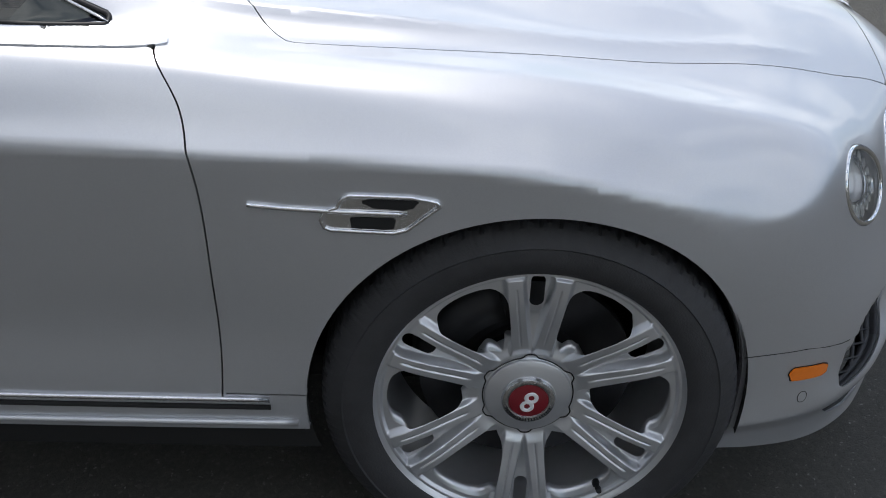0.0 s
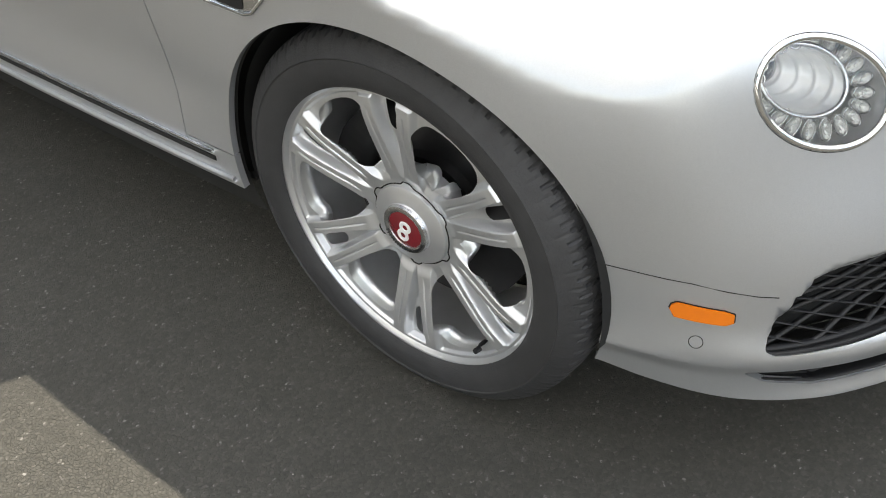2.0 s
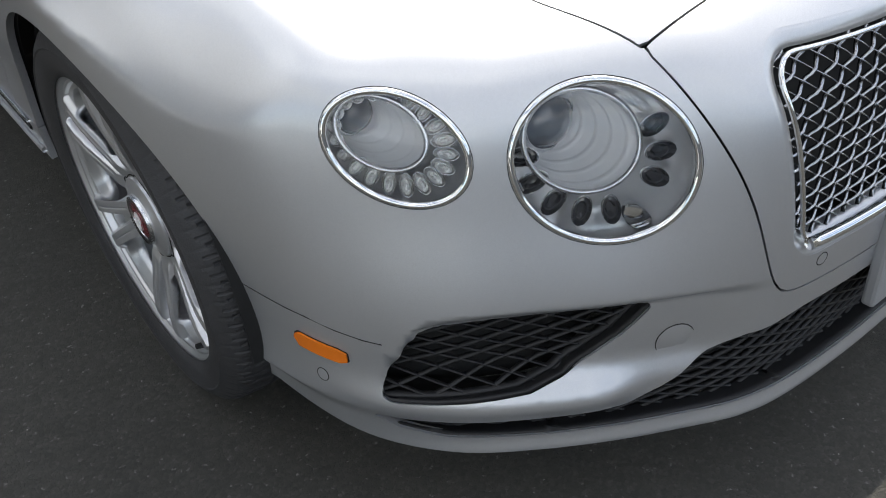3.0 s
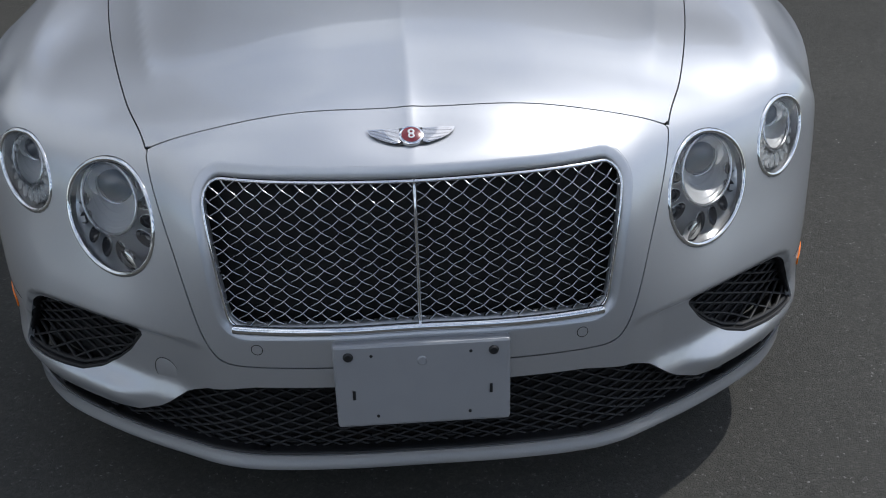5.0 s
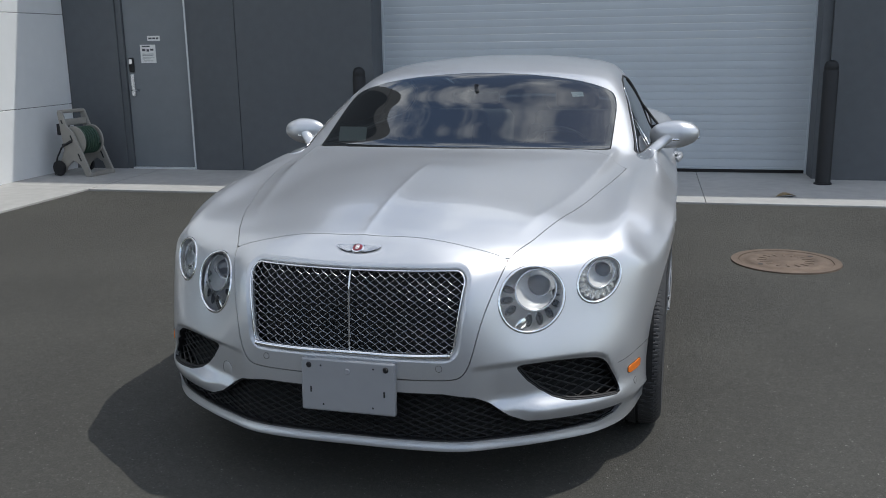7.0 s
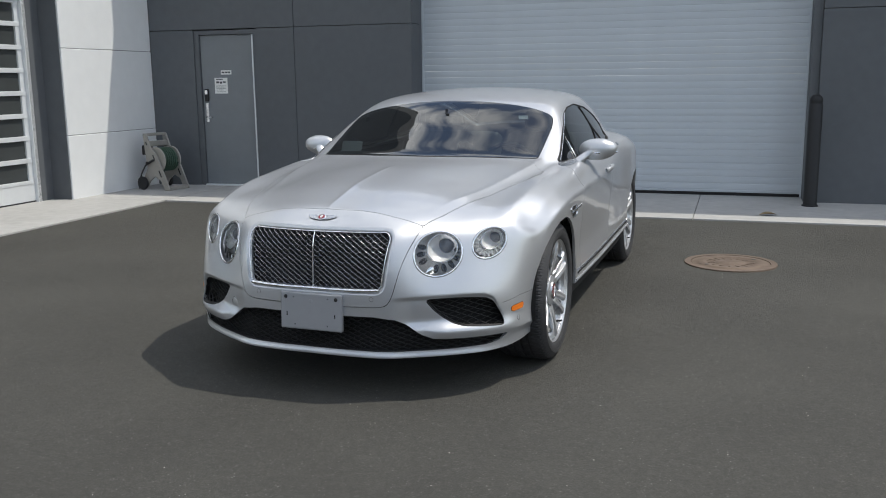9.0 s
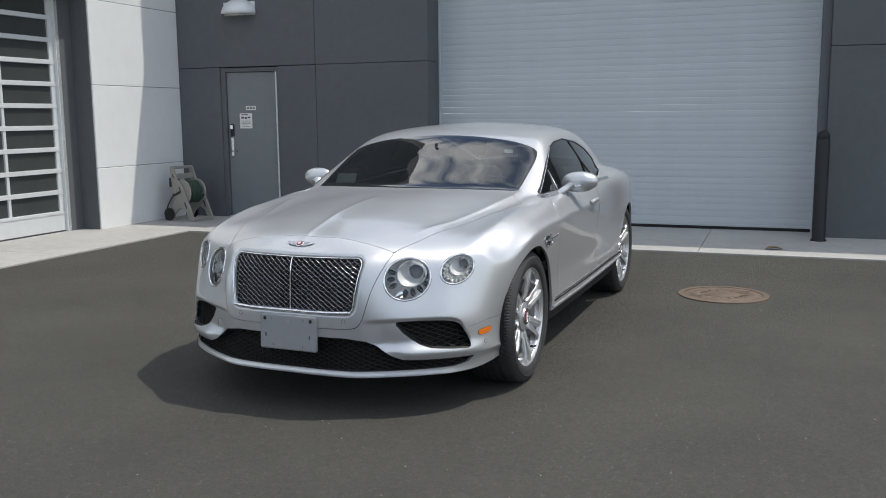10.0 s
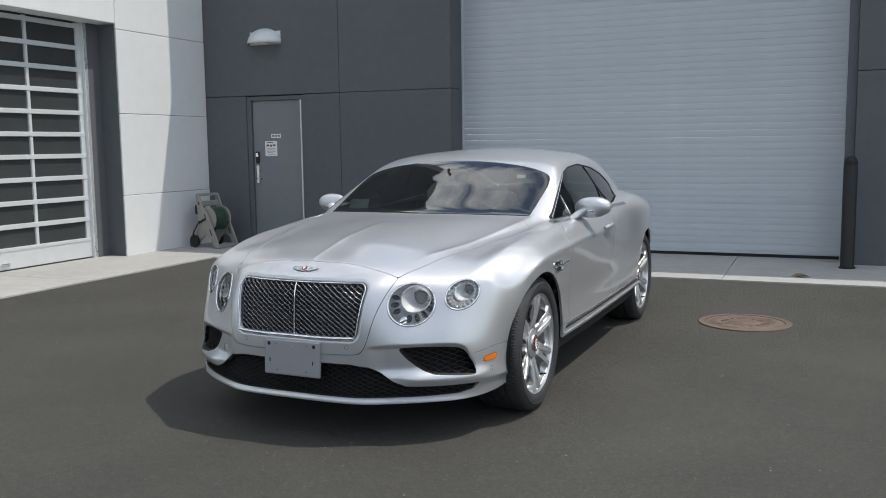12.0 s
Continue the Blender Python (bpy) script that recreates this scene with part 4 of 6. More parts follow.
def poly(pts, rnd=0.0):
    """Signed distance to a closed outline (above zero inside), with rounded corners."""
    P = np.array(pts, float)

    def dist(u, v):
        d = np.full(u.shape, 1e9)
        sign = np.ones(u.shape)
        for i in range(len(P)):
            a, b = P[i], P[i - 1]
            e, wu, wv = b - a, u - a[0], v - a[1]
            t = np.clip((wu * e[0] + wv * e[1]) / (e @ e), 0, 1)
            d = np.minimum(d, (wu - e[0] * t) ** 2 + (wv - e[1] * t) ** 2)
            c1, c2, c3 = v >= a[1], v < b[1], e[0] * wv > e[1] * wu
            sign = np.where((c1 & c2 & c3) | (~c1 & ~c2 & ~c3), -sign, sign)
        return -sign * np.sqrt(d)

    if rnd:
        inner = shrink(P, rnd)
        base = poly(inner)
        return lambda u, v: base(u, v) + rnd
    return dist


def shrink(P, r):
    """The outline moved inwards by r (convex or nearly so)."""
    n, out = len(P), []
    area = 0.5 * sum(P[i - 1][0] * P[i][1] - P[i][0] * P[i - 1][1] for i in range(n))
    s = 1 if area > 0 else -1
    for i in range(n):
        a, b, c = P[i - 1], P[i], P[(i + 1) % n]
        d1, d2 = (b - a) / np.linalg.norm(b - a), (c - b) / np.linalg.norm(c - b)
        n1, n2 = s * np.array([-d1[1], d1[0]]), s * np.array([-d2[1], d2[0]])
        m = n1 + n2
        out.append(b + m * (r / max(0.3, 1 + n1 @ n2)))
    return out


# centre, axis, half sizes along the near-level and the near-upright axis, lean of these axes
LAMPS = [((0.544, -0.712, 0.652), (0.516, -0.785, 0.342), 0.1207, 0.1036, -24.4, "inner"), ((0.738, -0.558, 0.687), (0.608, -0.686, 0.400), 0.0964, 0.0683, -28.4, "outer")]
GRILLE = [(-0.358, 0.751), (0.358, 0.751), (0.327, 0.498), (-0.327, 0.498)]
MESH_HOLE = [(0.505, 0.447), (0.521, 0.456), (0.61, 0.457), (0.70, 0.452), (0.742, 0.445), (0.768, 0.428), (0.783, 0.398), (0.803, 0.358), (0.817, 0.327), (0.74, 0.333), (0.66, 0.340), (0.61, 0.354), (0.575, 0.374), (0.540, 0.404)]
HALF_INTAKE = [(0.30, 0.387), (0.388, 0.377), (0.434, 0.354), (0.495, 0.313), (0.543, 0.295), (0.65, 0.291), (0.765, 0.291), (0.822, 0.290), (0.795, 0.262), (0.749, 0.248), (0.62, 0.243), (0.30, 0.240)]
INTAKE = HALF_INTAKE + [(-x, z) for x, z in reversed(HALF_INTAKE)]
SIDE_GLASS = [(0.650, 0.9485), (0.722, 0.984), (0.84, 1.043), (0.989, 1.114), (1.186, 1.200), (1.34, 1.232), (1.57, 1.246), (1.85, 1.216), (2.05, 1.158), (2.16, 1.085), (2.12, 1.005), (1.7, 0.966), (1.2, 0.955), (0.8, 0.951)]
SIDE_GLASS = [(float(aft(y)), z) for y, z in SIDE_GLASS]
grille_shape, mesh_shape, intake_shape, glass_shape = poly(GRILLE, 0.034), poly(MESH_HOLE, 0.008), poly(INTAKE), poly(SIDE_GLASS, 0.006)


def facing(p, n, up=Vector((0, 0, 1))):
    """A pose at p whose z axis is n and whose y axis leans up."""
    n = Vector(n).normalized()
    r = up.cross(n).normalized()
    u = n.cross(r)
    m = Matrix((r, u, n)).transposed().to_4x4()
    m.translation = Vector(p)
    return m


def lamp_pose(lamp):
    return facing(lamp[0], lamp[1]) @ pose(0, 0, 0, 0, 0, -lamp[4])


def lamp_distance(p, lamp):
    """Above zero outside the lamp's oval, measured along its axis."""
    inv = np.array(lamp_pose(lamp).inverted())
    q = np.c_[np.abs(p[:, 0]), p[:, 1:]] @ inv[:3, :3].T + inv[:3, 3]
    k = np.hypot(q[:, 0] / lamp[2], q[:, 1] / lamp[3])
    return np.where(np.abs(q[:, 2]) < 0.12, (k - 1) * lamp[3], 1.0)


def off_lamps(p, n):
    return np.min([lamp_distance(p, lamp) for lamp in LAMPS], axis=0)


def off_arches(p, n):
    a = np.hypot(p[:, 1] - 0.005, p[:, 2] - WHEEL_Z - 0.008)
    b = np.hypot(p[:, 1] - WHEELBASE, p[:, 2] - WHEEL_Z)
    return np.where(np.abs(p[:, 0]) > 0.55, np.minimum(a, b) - ARCH, 1.0)


def above_hem(p, n):
    y = p[:, 1]
    low = np.interp(y, [-0.9, -0.65, -0.55, -0.475, -0.40, -0.33, -0.25], [0.211, 0.216, 0.221, 0.226, 0.231, 0.242, 0.318]) - 0.06 * ramp_up(y, 3.0, 3.15)
    return p[:, 2] - low


def front_only(p, v):
    return np.where(p[:, 1] < -0.2, v, -1.0)


CHAMFER = 0.021


def off_front_holes(p, n):
    x, z = p[:, 0], p[:, 2]
    v = np.maximum(np.maximum(grille_shape(x, z) + CHAMFER, mesh_shape(np.abs(x), z)), intake_shape(x, z))
    return -front_only(p, v)


def in_side_glass(p, n):
    return np.where(np.abs(p[:, 0]) > 0.4, glass_shape(p[:, 1], p[:, 2]), -1.0)


def in_screen(p, n):
    x, y, z = np.abs(p[:, 0]), p[:, 1], p[:, 2]
    head = 1.088 - 0.02 * x - 0.35 * np.clip(x - 0.42, 0, None) ** 2 - y
    edge = 0.672 - 0.02 * (z - 0.96) - 2.2 * np.clip(z - 1.1, 0, None) ** 2 - x
    d = np.minimum(soft_min(soft_min(head, edge, 0.03), z - 0.955, 0.01), cabin_edge(p))
    return np.where((y < 1.4) & (y > 0.3), d, -1.0)


def in_back_glass(p, n):
    x, y, z = np.abs(p[:, 0]), p[:, 1], p[:, 2]
    return np.where(y > 1.9, soft_min(soft_min(y - 2.32, 3.1 - y, 0.03), 0.60 - 0.10 * (y - 2.3) - x, 0.06), -1.0)


def cabin_edge(p):
    """Above zero where the cabin, not the lower body, makes the skin."""
    return body_value(p) - cabin_value(p)


SKIN = skin()
BODY = clip(clip(clip(clip(SKIN, above_hem), off_arches), off_lamps), off_front_holes)
WINDSCREEN = clip(BODY, in_screen)
SIDE_PANES = clip(BODY, in_side_glass)
BACK_PANE = clip(BODY, in_back_glass)
BODY = clip(clip(clip(BODY, lambda p, n: -in_screen(p, n) - 0.004), lambda p, n: -in_side_glass(p, n) - 0.004), lambda p, n: -in_back_glass(p, n) - 0.004)

HALF_GAP = 0.0014


def smooth_line(xs, ys):
    sp = Spline(xs)
    w = np.array(ys, float)
    return lambda q: sp(np.clip(q, xs[0], xs[-1])) @ w


bonnet_edge = smooth_line([-0.95, -0.686, -0.55, -0.35, -0.15, 0.1, 0.37, 0.62], [0.40, 0.466, 0.524, 0.591, 0.648, 0.706, 0.752, 0.780])
nose_edge = smooth_line([0.40, 0.465, 0.62, 0.765, 0.85], [0.350, 0.378, 0.415, 0.466, 0.50])


door_front = smooth_line([0.30, 0.40, 0.465, 0.606, 0.762, 0.863, 0.905, 0.937, 1.0], [0.516, 0.506, 0.502, 0.501, 0.503, 0.522, 0.550, 0.580, 0.64])


def in_nose(p, n):
    x, y, z = np.abs(p[:, 0]), p[:, 1], p[:, 2]
    line = -0.712 + 0.118 * x * x
    a = soft_min(nose_edge(z) - x, z - 0.423, 0.03)
    return soft_min(a, line - y, 0.004)


def cowl_line(x):
    """Where the bonnet ends: it meets the glass, then a short slanted joint to the wing."""
    return np.minimum(0.50, 0.533 - 0.93 * (x - 0.605))


def in_bonnet(p, n):
    x, y, z = np.abs(p[:, 0]), p[:, 1], p[:, 2]
    line = -0.712 + 0.118 * x * x
    return np.minimum(np.minimum(np.minimum(bonnet_edge(y) - x, y - line), np.minimum(z - 0.72, cowl_line(x) - y)), -cabin_edge(p) - 0.004 + np.where(y < 0.3, 1, 0))


def in_bumper(p, n):
    return np.where(p[:, 1] < -0.3, chin(np.abs(p[:, 0])) - p[:, 2], -1.0)


def in_door(p, n):
    x, y, z = np.abs(p[:, 0]), p[:, 1], p[:, 2]
    front = y - door_front(z)
    rear = 1.50 + 0.30 * np.clip(z - 0.58, 0, None) - y
    return np.where(x > 0.5, np.minimum(np.minimum(np.minimum(front, rear), z - 0.371), 0.9335 - z + 0.012 * (y - 0.7)), -1.0)


def in_sill(p, n):
    x, y, z = np.abs(p[:, 0]), p[:, 1], p[:, 2]
    return np.where((x > 0.5) & (y > 0.2) & (y < 2.6), np.minimum(np.where(in_door(p, n) > -0.004, 0.3695, 0.386) - z, 1.0), -1.0)


def in_front_wing(p, n):
    return np.minimum(0.75 - p[:, 1] + 0.2 * (p[:, 2] - 0.9), -cabin_edge(p))


def sided(mesh, s):
    return clip(mesh, lambda p, n: s * p[:, 0])


def outside(*tests):
    return lambda p, n: np.min([-t(p, n) - HALF_GAP for t in tests], axis=0)


def inside(t):
    return lambda p, n: t(p, n) - HALF_GAP


nose_panel = panel("grille_surround", clip(BODY, inside(in_nose)), PAINT, car)
panel("bonnet", clip(BODY, inside(in_bonnet)), PAINT, car)
rest = clip(clip(BODY, outside(in_nose)), outside(in_bonnet))
panel("front_bumper", clip(rest, in_bumper), PAINT, car)
rest = clip(rest, lambda p, n: -in_bumper(p, n))
for s in (1, -1):
    half = sided(rest, s)
    panel("door", clip(half, inside(in_door)), PAINT, car)
    panel("sill", clip(half, inside(in_sill)), PAINT, car)
    other = clip(clip(half, outside(in_door)), outside(in_sill))
    panel("front_wing", clip(other, in_front_wing), PAINT, car)
    panel("rear_wing", clip(other, lambda p, n: -in_front_wing(p, n)), PAINT, car)
ws = panel("windscreen", WINDSCREEN, SCREEN, car, hem=0)
ws.visible_shadow = False
for s in (1, -1):
    side = sided(SIDE_PANES, s)
    for name, t in (("quarter_light", lambda p, n: 0.90 - p[:, 1] + 0.2 * (p[:, 2] - 0.95)), ("door_window", lambda p, n: np.minimum(p[:, 1] - 0.912 - 0.2 * (p[:, 2] - 0.95), 1.80 - p[:, 1] - 0.25 * (p[:, 2] - 0.95))), ("rear_quarter_window", lambda p, n: p[:, 1] - 1.812 + 0.25 * (p[:, 2] - 0.95))):
        pane = panel(name, clip(side, t), PRIVACY, car, hem=0.004)
        pane.visible_shadow = True
panel("rear_window", BACK_PANE, PRIVACY, car, hem=0).visible_shadow = False

# dark inner shell that closes the joints and the cabin floor
def shell(name, mesh, depth, mat):
    V, N, F = mesh
    return solid(name, (V - N * depth).tolist(), F.tolist(), mat, car, normals=N.tolist())


INNER = clip(clip(clip(SKIN, lambda p, n: p[:, 2] - 0.25), off_arches), lambda p, n: np.where(p[:, 1] < -0.2, 1.0, np.minimum(0.955 - p[:, 2] + 0.3 * np.clip(0.55 - p[:, 1], 0, 1), np.where((np.abs(p[:, 0]) < 0.66) & (p[:, 1] > 0.2), cowl_line(np.abs(p[:, 0])) + 0.02 - p[:, 1], 1.0))))
INNER = clip(clip(INNER, lambda p, n: off_lamps(p, n)), off_front_holes)
shell("inner_structure", INNER, 0.02, GAP)
block("floor_pan", -0.895, 0.895, 0.40, 2.25, 0.302, 0.316, BLACK, car)


def face_y(x, z):
    """Where the nose skin lies at x and z."""
    p = np.stack([np.broadcast_to(x, np.shape(z)).astype(float), np.full(np.shape(z), -0.7), np.asarray(z, float)], -1)
    ax = np.abs(p[..., 0])
    p[..., 1] = NOSE(ax, p[..., 2])
    for _ in range(8):
        v = body_value(p)
        g = (body_value(p + [0, 0.003, 0]) - body_value(p - [0, 0.003, 0])) / 0.006
        p[..., 1] -= np.clip(v / np.minimum(g, -0.2), -0.03, 0.03)
    return p[..., 1]


def skin_at(p):
    """The nearest place on the skin and its outward normal."""
    q = np.array([p], float)
    for _ in range(10):
        g = gradient(car_value, q)
        q = q - g * (car_value(q) / (g * g).sum(-1))[:, None]
    g = gradient(car_value, q)[0]
    return Vector(q[0]), Vector(g / np.linalg.norm(g))


def mirrored(obs):
    """Copies of parts for the car's other side; a copy's parent is the copy of its parent."""
    made = {}
    for ob in obs:
        me = ob.data.copy()
        m = Matrix.Diagonal((-1, 1, 1, 1)) @ ob.matrix_basis
        bm = bmesh.new()
        bm.from_mesh(me)
        bm.transform(m)
        bmesh.ops.reverse_faces(bm, faces=bm.faces)
        bm.to_mesh(me)
        bm.free()
        twin = new(ob.name.split(".")[0], me)
        twin.parent = made.get(ob.parent, ob.parent)
        if "label" in ob:
            twin["label"] = ob["label"]
        twin.visible_shadow = ob.visible_shadow
        made[ob] = twin
    return made


def ring(name, m, r, thick, mat, parent, seg=64, squash=1.0):
    return tube(name, [m @ Vector((r * math.cos(a), r * math.sin(a), 0)) for a in np.linspace(0, 2 * math.pi, seg, endpoint=False)], thick, mat, parent, seg=8, closed=True, up=(m.to_3x3() @ Vector((0, 0, 1))), flat=squash)


def skin_patch(test, lift=0.0):
    V, N, F = clip(SKIN, test)
    return V + N * lift, N, F


# ---- headlamps ----
def headlamp(lamp):
    c, ax, sx, sy, lean, kind = lamp
    made, m = [], lamp_pose(lamp)
    oval = m @ Matrix.Diagonal((sx, sy, 1, 1))
    round_ = np.linspace(0, 2 * math.pi, 72, endpoint=False)
    up, n = Vector(ax), 72

    def rim(grow, lift):
        pts = []
        for a in round_:
            at = m @ Vector(((sx + grow) * math.cos(a), (sy + grow) * math.sin(a), 0))
            for _ in range(6):
                p = np.array([at], float)
                v, g = car_value(p)[0], gradient(car_value, p)[0]
                at = at - up * (v / max(0.2, float(g @ np.array(up))))
            g = gradient(car_value, np.array([at], float))[0]
            pts.append(at + Vector(g / np.linalg.norm(g)) * lift)
        return pts

    edge = rim(-0.001, -0.004)
    flat = [oval @ Vector((0.97 * math.cos(a), 0.97 * math.sin(a), -0.022)) for a in round_]
    body = lathe("headlamp", [(0.0, -0.088), (0.40, -0.084), (0.62, -0.072), (0.78, -0.052), (0.86, -0.034), (0.97, -0.022)], LAMP_CHROME, car, "clear round headlamp", seg=72, m=oval)
    made.append(body)
    lens = panel("headlamp_lens", skin_patch(lambda p, nn: np.where(p[:, 0] > 0, -lamp_distance(p, lamp) - 0.001, -1.0), -0.001), LENS, body, hem=0)
    lens.visible_shadow = False
    made.append(lens)
    made.append(solid("collar", edge + flat, [(i, (i + 1) % n, n + (i + 1) % n, n + i) for i in range(n)], LAMP_CHROME, body, smooth=True))
    made.append(tube("bezel", rim(-0.0050, -0.0018), 0.0048, CHROME, body, "chrome bezel", closed=True, up=up))
    made.append(tube("gasket", rim(0.0008, -0.002), 0.0018, BLACK, body, closed=True, up=up))
    # projector tube: an oval mouth near the lens, drawn straight back into the car
    k = 0.60
    mouth = facing(c, ax).to_3x3() @ Vector((0.20 * sx, 0.26 * sy, -0.017))
    rows, verts, faces = 48, [], []
    for j in range(rows):
        d = 0.095 * j / (rows - 1)
        scale = k * (1.0 - 6.0 * d - (0.026 if j % 8 == 6 else 0.0))
        for a in round_:
            e = oval.to_3x3() @ Vector((scale * math.cos(a), scale * math.sin(a), 0))
            verts.append(Vector(c) + mouth + e + Vector((0, d, 0.05 * d)))
    faces = [(j * n + i, j * n + (i + 1) % n, (j + 1) * n + (i + 1) % n, (j + 1) * n + i) for j in range(rows - 1) for i in range(n)]
    made.append(solid("projector_tube", verts, faces, TUBE, body, "ribbed satin lamp tube", True))
    made.append(tube("tube_rim", [Vector(c) + mouth + oval.to_3x3() @ Vector((k * math.cos(a), k * math.sin(a), 0)) for a in round_], 0.0038, DULL_CHROME, body, closed=True, up=up))
    back = Vector(c) + mouth + Vector((0, 0.056, 0.003))
    lr = 0.54 * k * (sx + sy) / 2
    lm = facing(back, (0.12, -1, 0.1))
    made.append(lathe("projector_lens", [(0.0, 0.020), (lr * 0.4, 0.018), (lr * 0.75, 0.011), (lr * 0.95, 0.002), (lr, -0.006)], PROJECTOR, body, seg=40, m=lm))
    made.append(ring("projector_ring", lm, lr * 1.03, 0.004, DULL_CHROME, body, 48))
    if kind == "inner":
        count, a0, a1, pr, pw, mat = 9, 133, 333, 0.73, 0.106, CUP
    else:
        count, a0, a1, pr, pw, mat = 20, 0, 342, 0.74, 0.098, LED
    for i in range(count):
        a = radians(a0 + (a1 - a0) * i / (count - 1))
        if kind == "inner" and 198 < math.degrees(a) < 222:
            continue
        low = kind == "inner" or 100 < math.degrees(a) < 300
        w, long = pw * (sx + sy) / 2, (1.75 if kind == "inner" else 1.9) if low else 1.1
        pm = m @ pose((0.13 + pr * math.cos(a)) * sx, (0.06 + pr * math.sin(a)) * sy, -0.024 if kind == "inner" else -0.018, 0, 0, math.degrees(a)) @ pose(0, 0, 0, 0, 12, 0) @ Matrix.Diagonal((long, 1, 1, 1))
        if kind == "inner":
            prof = [(0.0, -0.009), (w * 0.35, -0.0085), (w * 0.62, -0.0035), (w * 0.80, -0.0045), (w, 0.002)]
        else:
            prof = [(0.0, -0.002), (w * 0.35, 0.002), (w * 0.5, -0.001), (w * 0.75, 0.0025), (w, -0.006)]
        cup = lathe("reflector_cup" if kind == "inner" else "led_crystal", prof, mat, body, seg=12, m=pm, smooth=False)
        made.append(cup)
        made.append(ring("cup_rim", pm, w * 1.05, 0.0008, CHROME, cup, 16))
    if kind == "inner":
        wm = m @ pose(-0.58 * sx, -0.50 * sy, -0.014, 8, -10, 24)
        made.append(lathe("washer_cap", [(0.0, 0.002), (0.013, 0.0016), (0.0165, 0.0005), (0.0175, -0.002), (0.0165, -0.012)], CHROME, body, "chrome washer cap", seg=28, m=wm @ Matrix.Diagonal((1.4, 0.85, 1, 1))))
    return made


TUBE = material("satin_tube", (0.90, 0.91, 0.92), 0.30, 0.25, vary=0.05)
LAMP_CHROME = material("lamp_chrome", (0.93, 0.94, 0.95), 0.14, 0.60, vary=0.06, scale=120, bump=0.05, bump_scale=160)
CUP = material("lamp_cup", (0.05, 0.054, 0.064), 0.10, 0.0, 1.0)
PROJECTOR = material("projector_glass", (0.10, 0.11, 0.13), 0.10, 0.0, 1.0)
LED = material("led_crystal", (0.90, 0.91, 0.90), 0.10, 0.35, 1.0, vary=0.25, scale=220, bump=0.6, bump_scale=420)
for lamp in LAMPS:
    mirrored(headlamp(lamp))


# ---- grille ----
def runs(xs, zs, test):
    """Stretches of a line that lie inside an outline."""
    ok = test(xs, zs) > 0
    out, i = [], 0
    while i < len(ok):
        if ok[i]:
            j = i
            while j + 1 < len(ok) and ok[j + 1]:
                j += 1
            if j - i >= 2:
                out.append((xs[i : j + 1], zs[i : j + 1]))
            i = j + 1
        else:
            i += 1
    return out


def lattice(name, shape, x0, x1, z0, z1, cell_x, cell_z, radius, flat, sink, mat, parent, weave=0.0, sample=0.006, margin=0.0):
    slope = cell_z / cell_x
    made = []
    for s in (1, -1):
        span = (x1 - x0) * slope
        c = z0 - span
        k = 0
        while c < z1 + span:
            xs = np.arange(x0, x1, sample)
            zs = c + s * slope * (xs - x0) if s > 0 else c + span - slope * (xs - x0)
            for a, b in runs(xs, zs, lambda u, v: shape(u, v) - margin):
                y = face_y(a, b) + sink
                if weave:
                    y = y + s * weave * np.cos((a / cell_x) * 2 * math.pi)
                made.append(tube(name, np.stack([a, y, b], 1).tolist(), radius, mat, parent, seg=6, flat=flat, up=Vector((0, 1, 0))))
            c += cell_z
            k += 1
    return made


def outline(P, rnd, step=0.012):
    """Points along a rounded outline."""
    inner = [Vector((*q, 0)) for q in shrink(np.array(P, float), rnd)]
    pts, n = [], len(inner)
    area = sum(P[i - 1][0] * P[i][1] - P[i][0] * P[i - 1][1] for i in range(n))
    s = 1 if area > 0 else -1
    for i in range(n):
        a, b, c = inner[i - 1], inner[i], inner[(i + 1) % n]
        n1 = Vector(((b - a).y, -(b - a).x, 0)).normalized() * s
        n2 = Vector(((c - b).y, -(c - b).x, 0)).normalized() * s
        t1, t2 = math.atan2(n1.y, n1.x), math.atan2(n2.y, n2.x)
        d = (t2 - t1 + math.pi) % (2 * math.pi) - math.pi
        for j in range(7):
            t = t1 + d * j / 6
            pts.append((b.x + rnd * math.cos(t), b.y + rnd * math.sin(t)))
        e0, e1 = b + n2 * rnd, c + n2 * rnd
        m = max(1, int((e1 - e0).length / step))
        pts += [((e0.lerp(e1, j / m)).x, (e0.lerp(e1, j / m)).y) for j in range(1, m)]
    return np.array(pts)


def front_ring(name, P, rnd, sink, radius, mat, parent, flat=1.0, label=""):
    q = outline(P, rnd)
    y = face_y(q[:, 0], q[:, 1]) + sink
    return tube(name, np.stack([q[:, 0], y, q[:, 1]], 1).tolist(), radius, mat, parent, label, closed=True, flat=flat, up=Vector((0, 1, 0)))


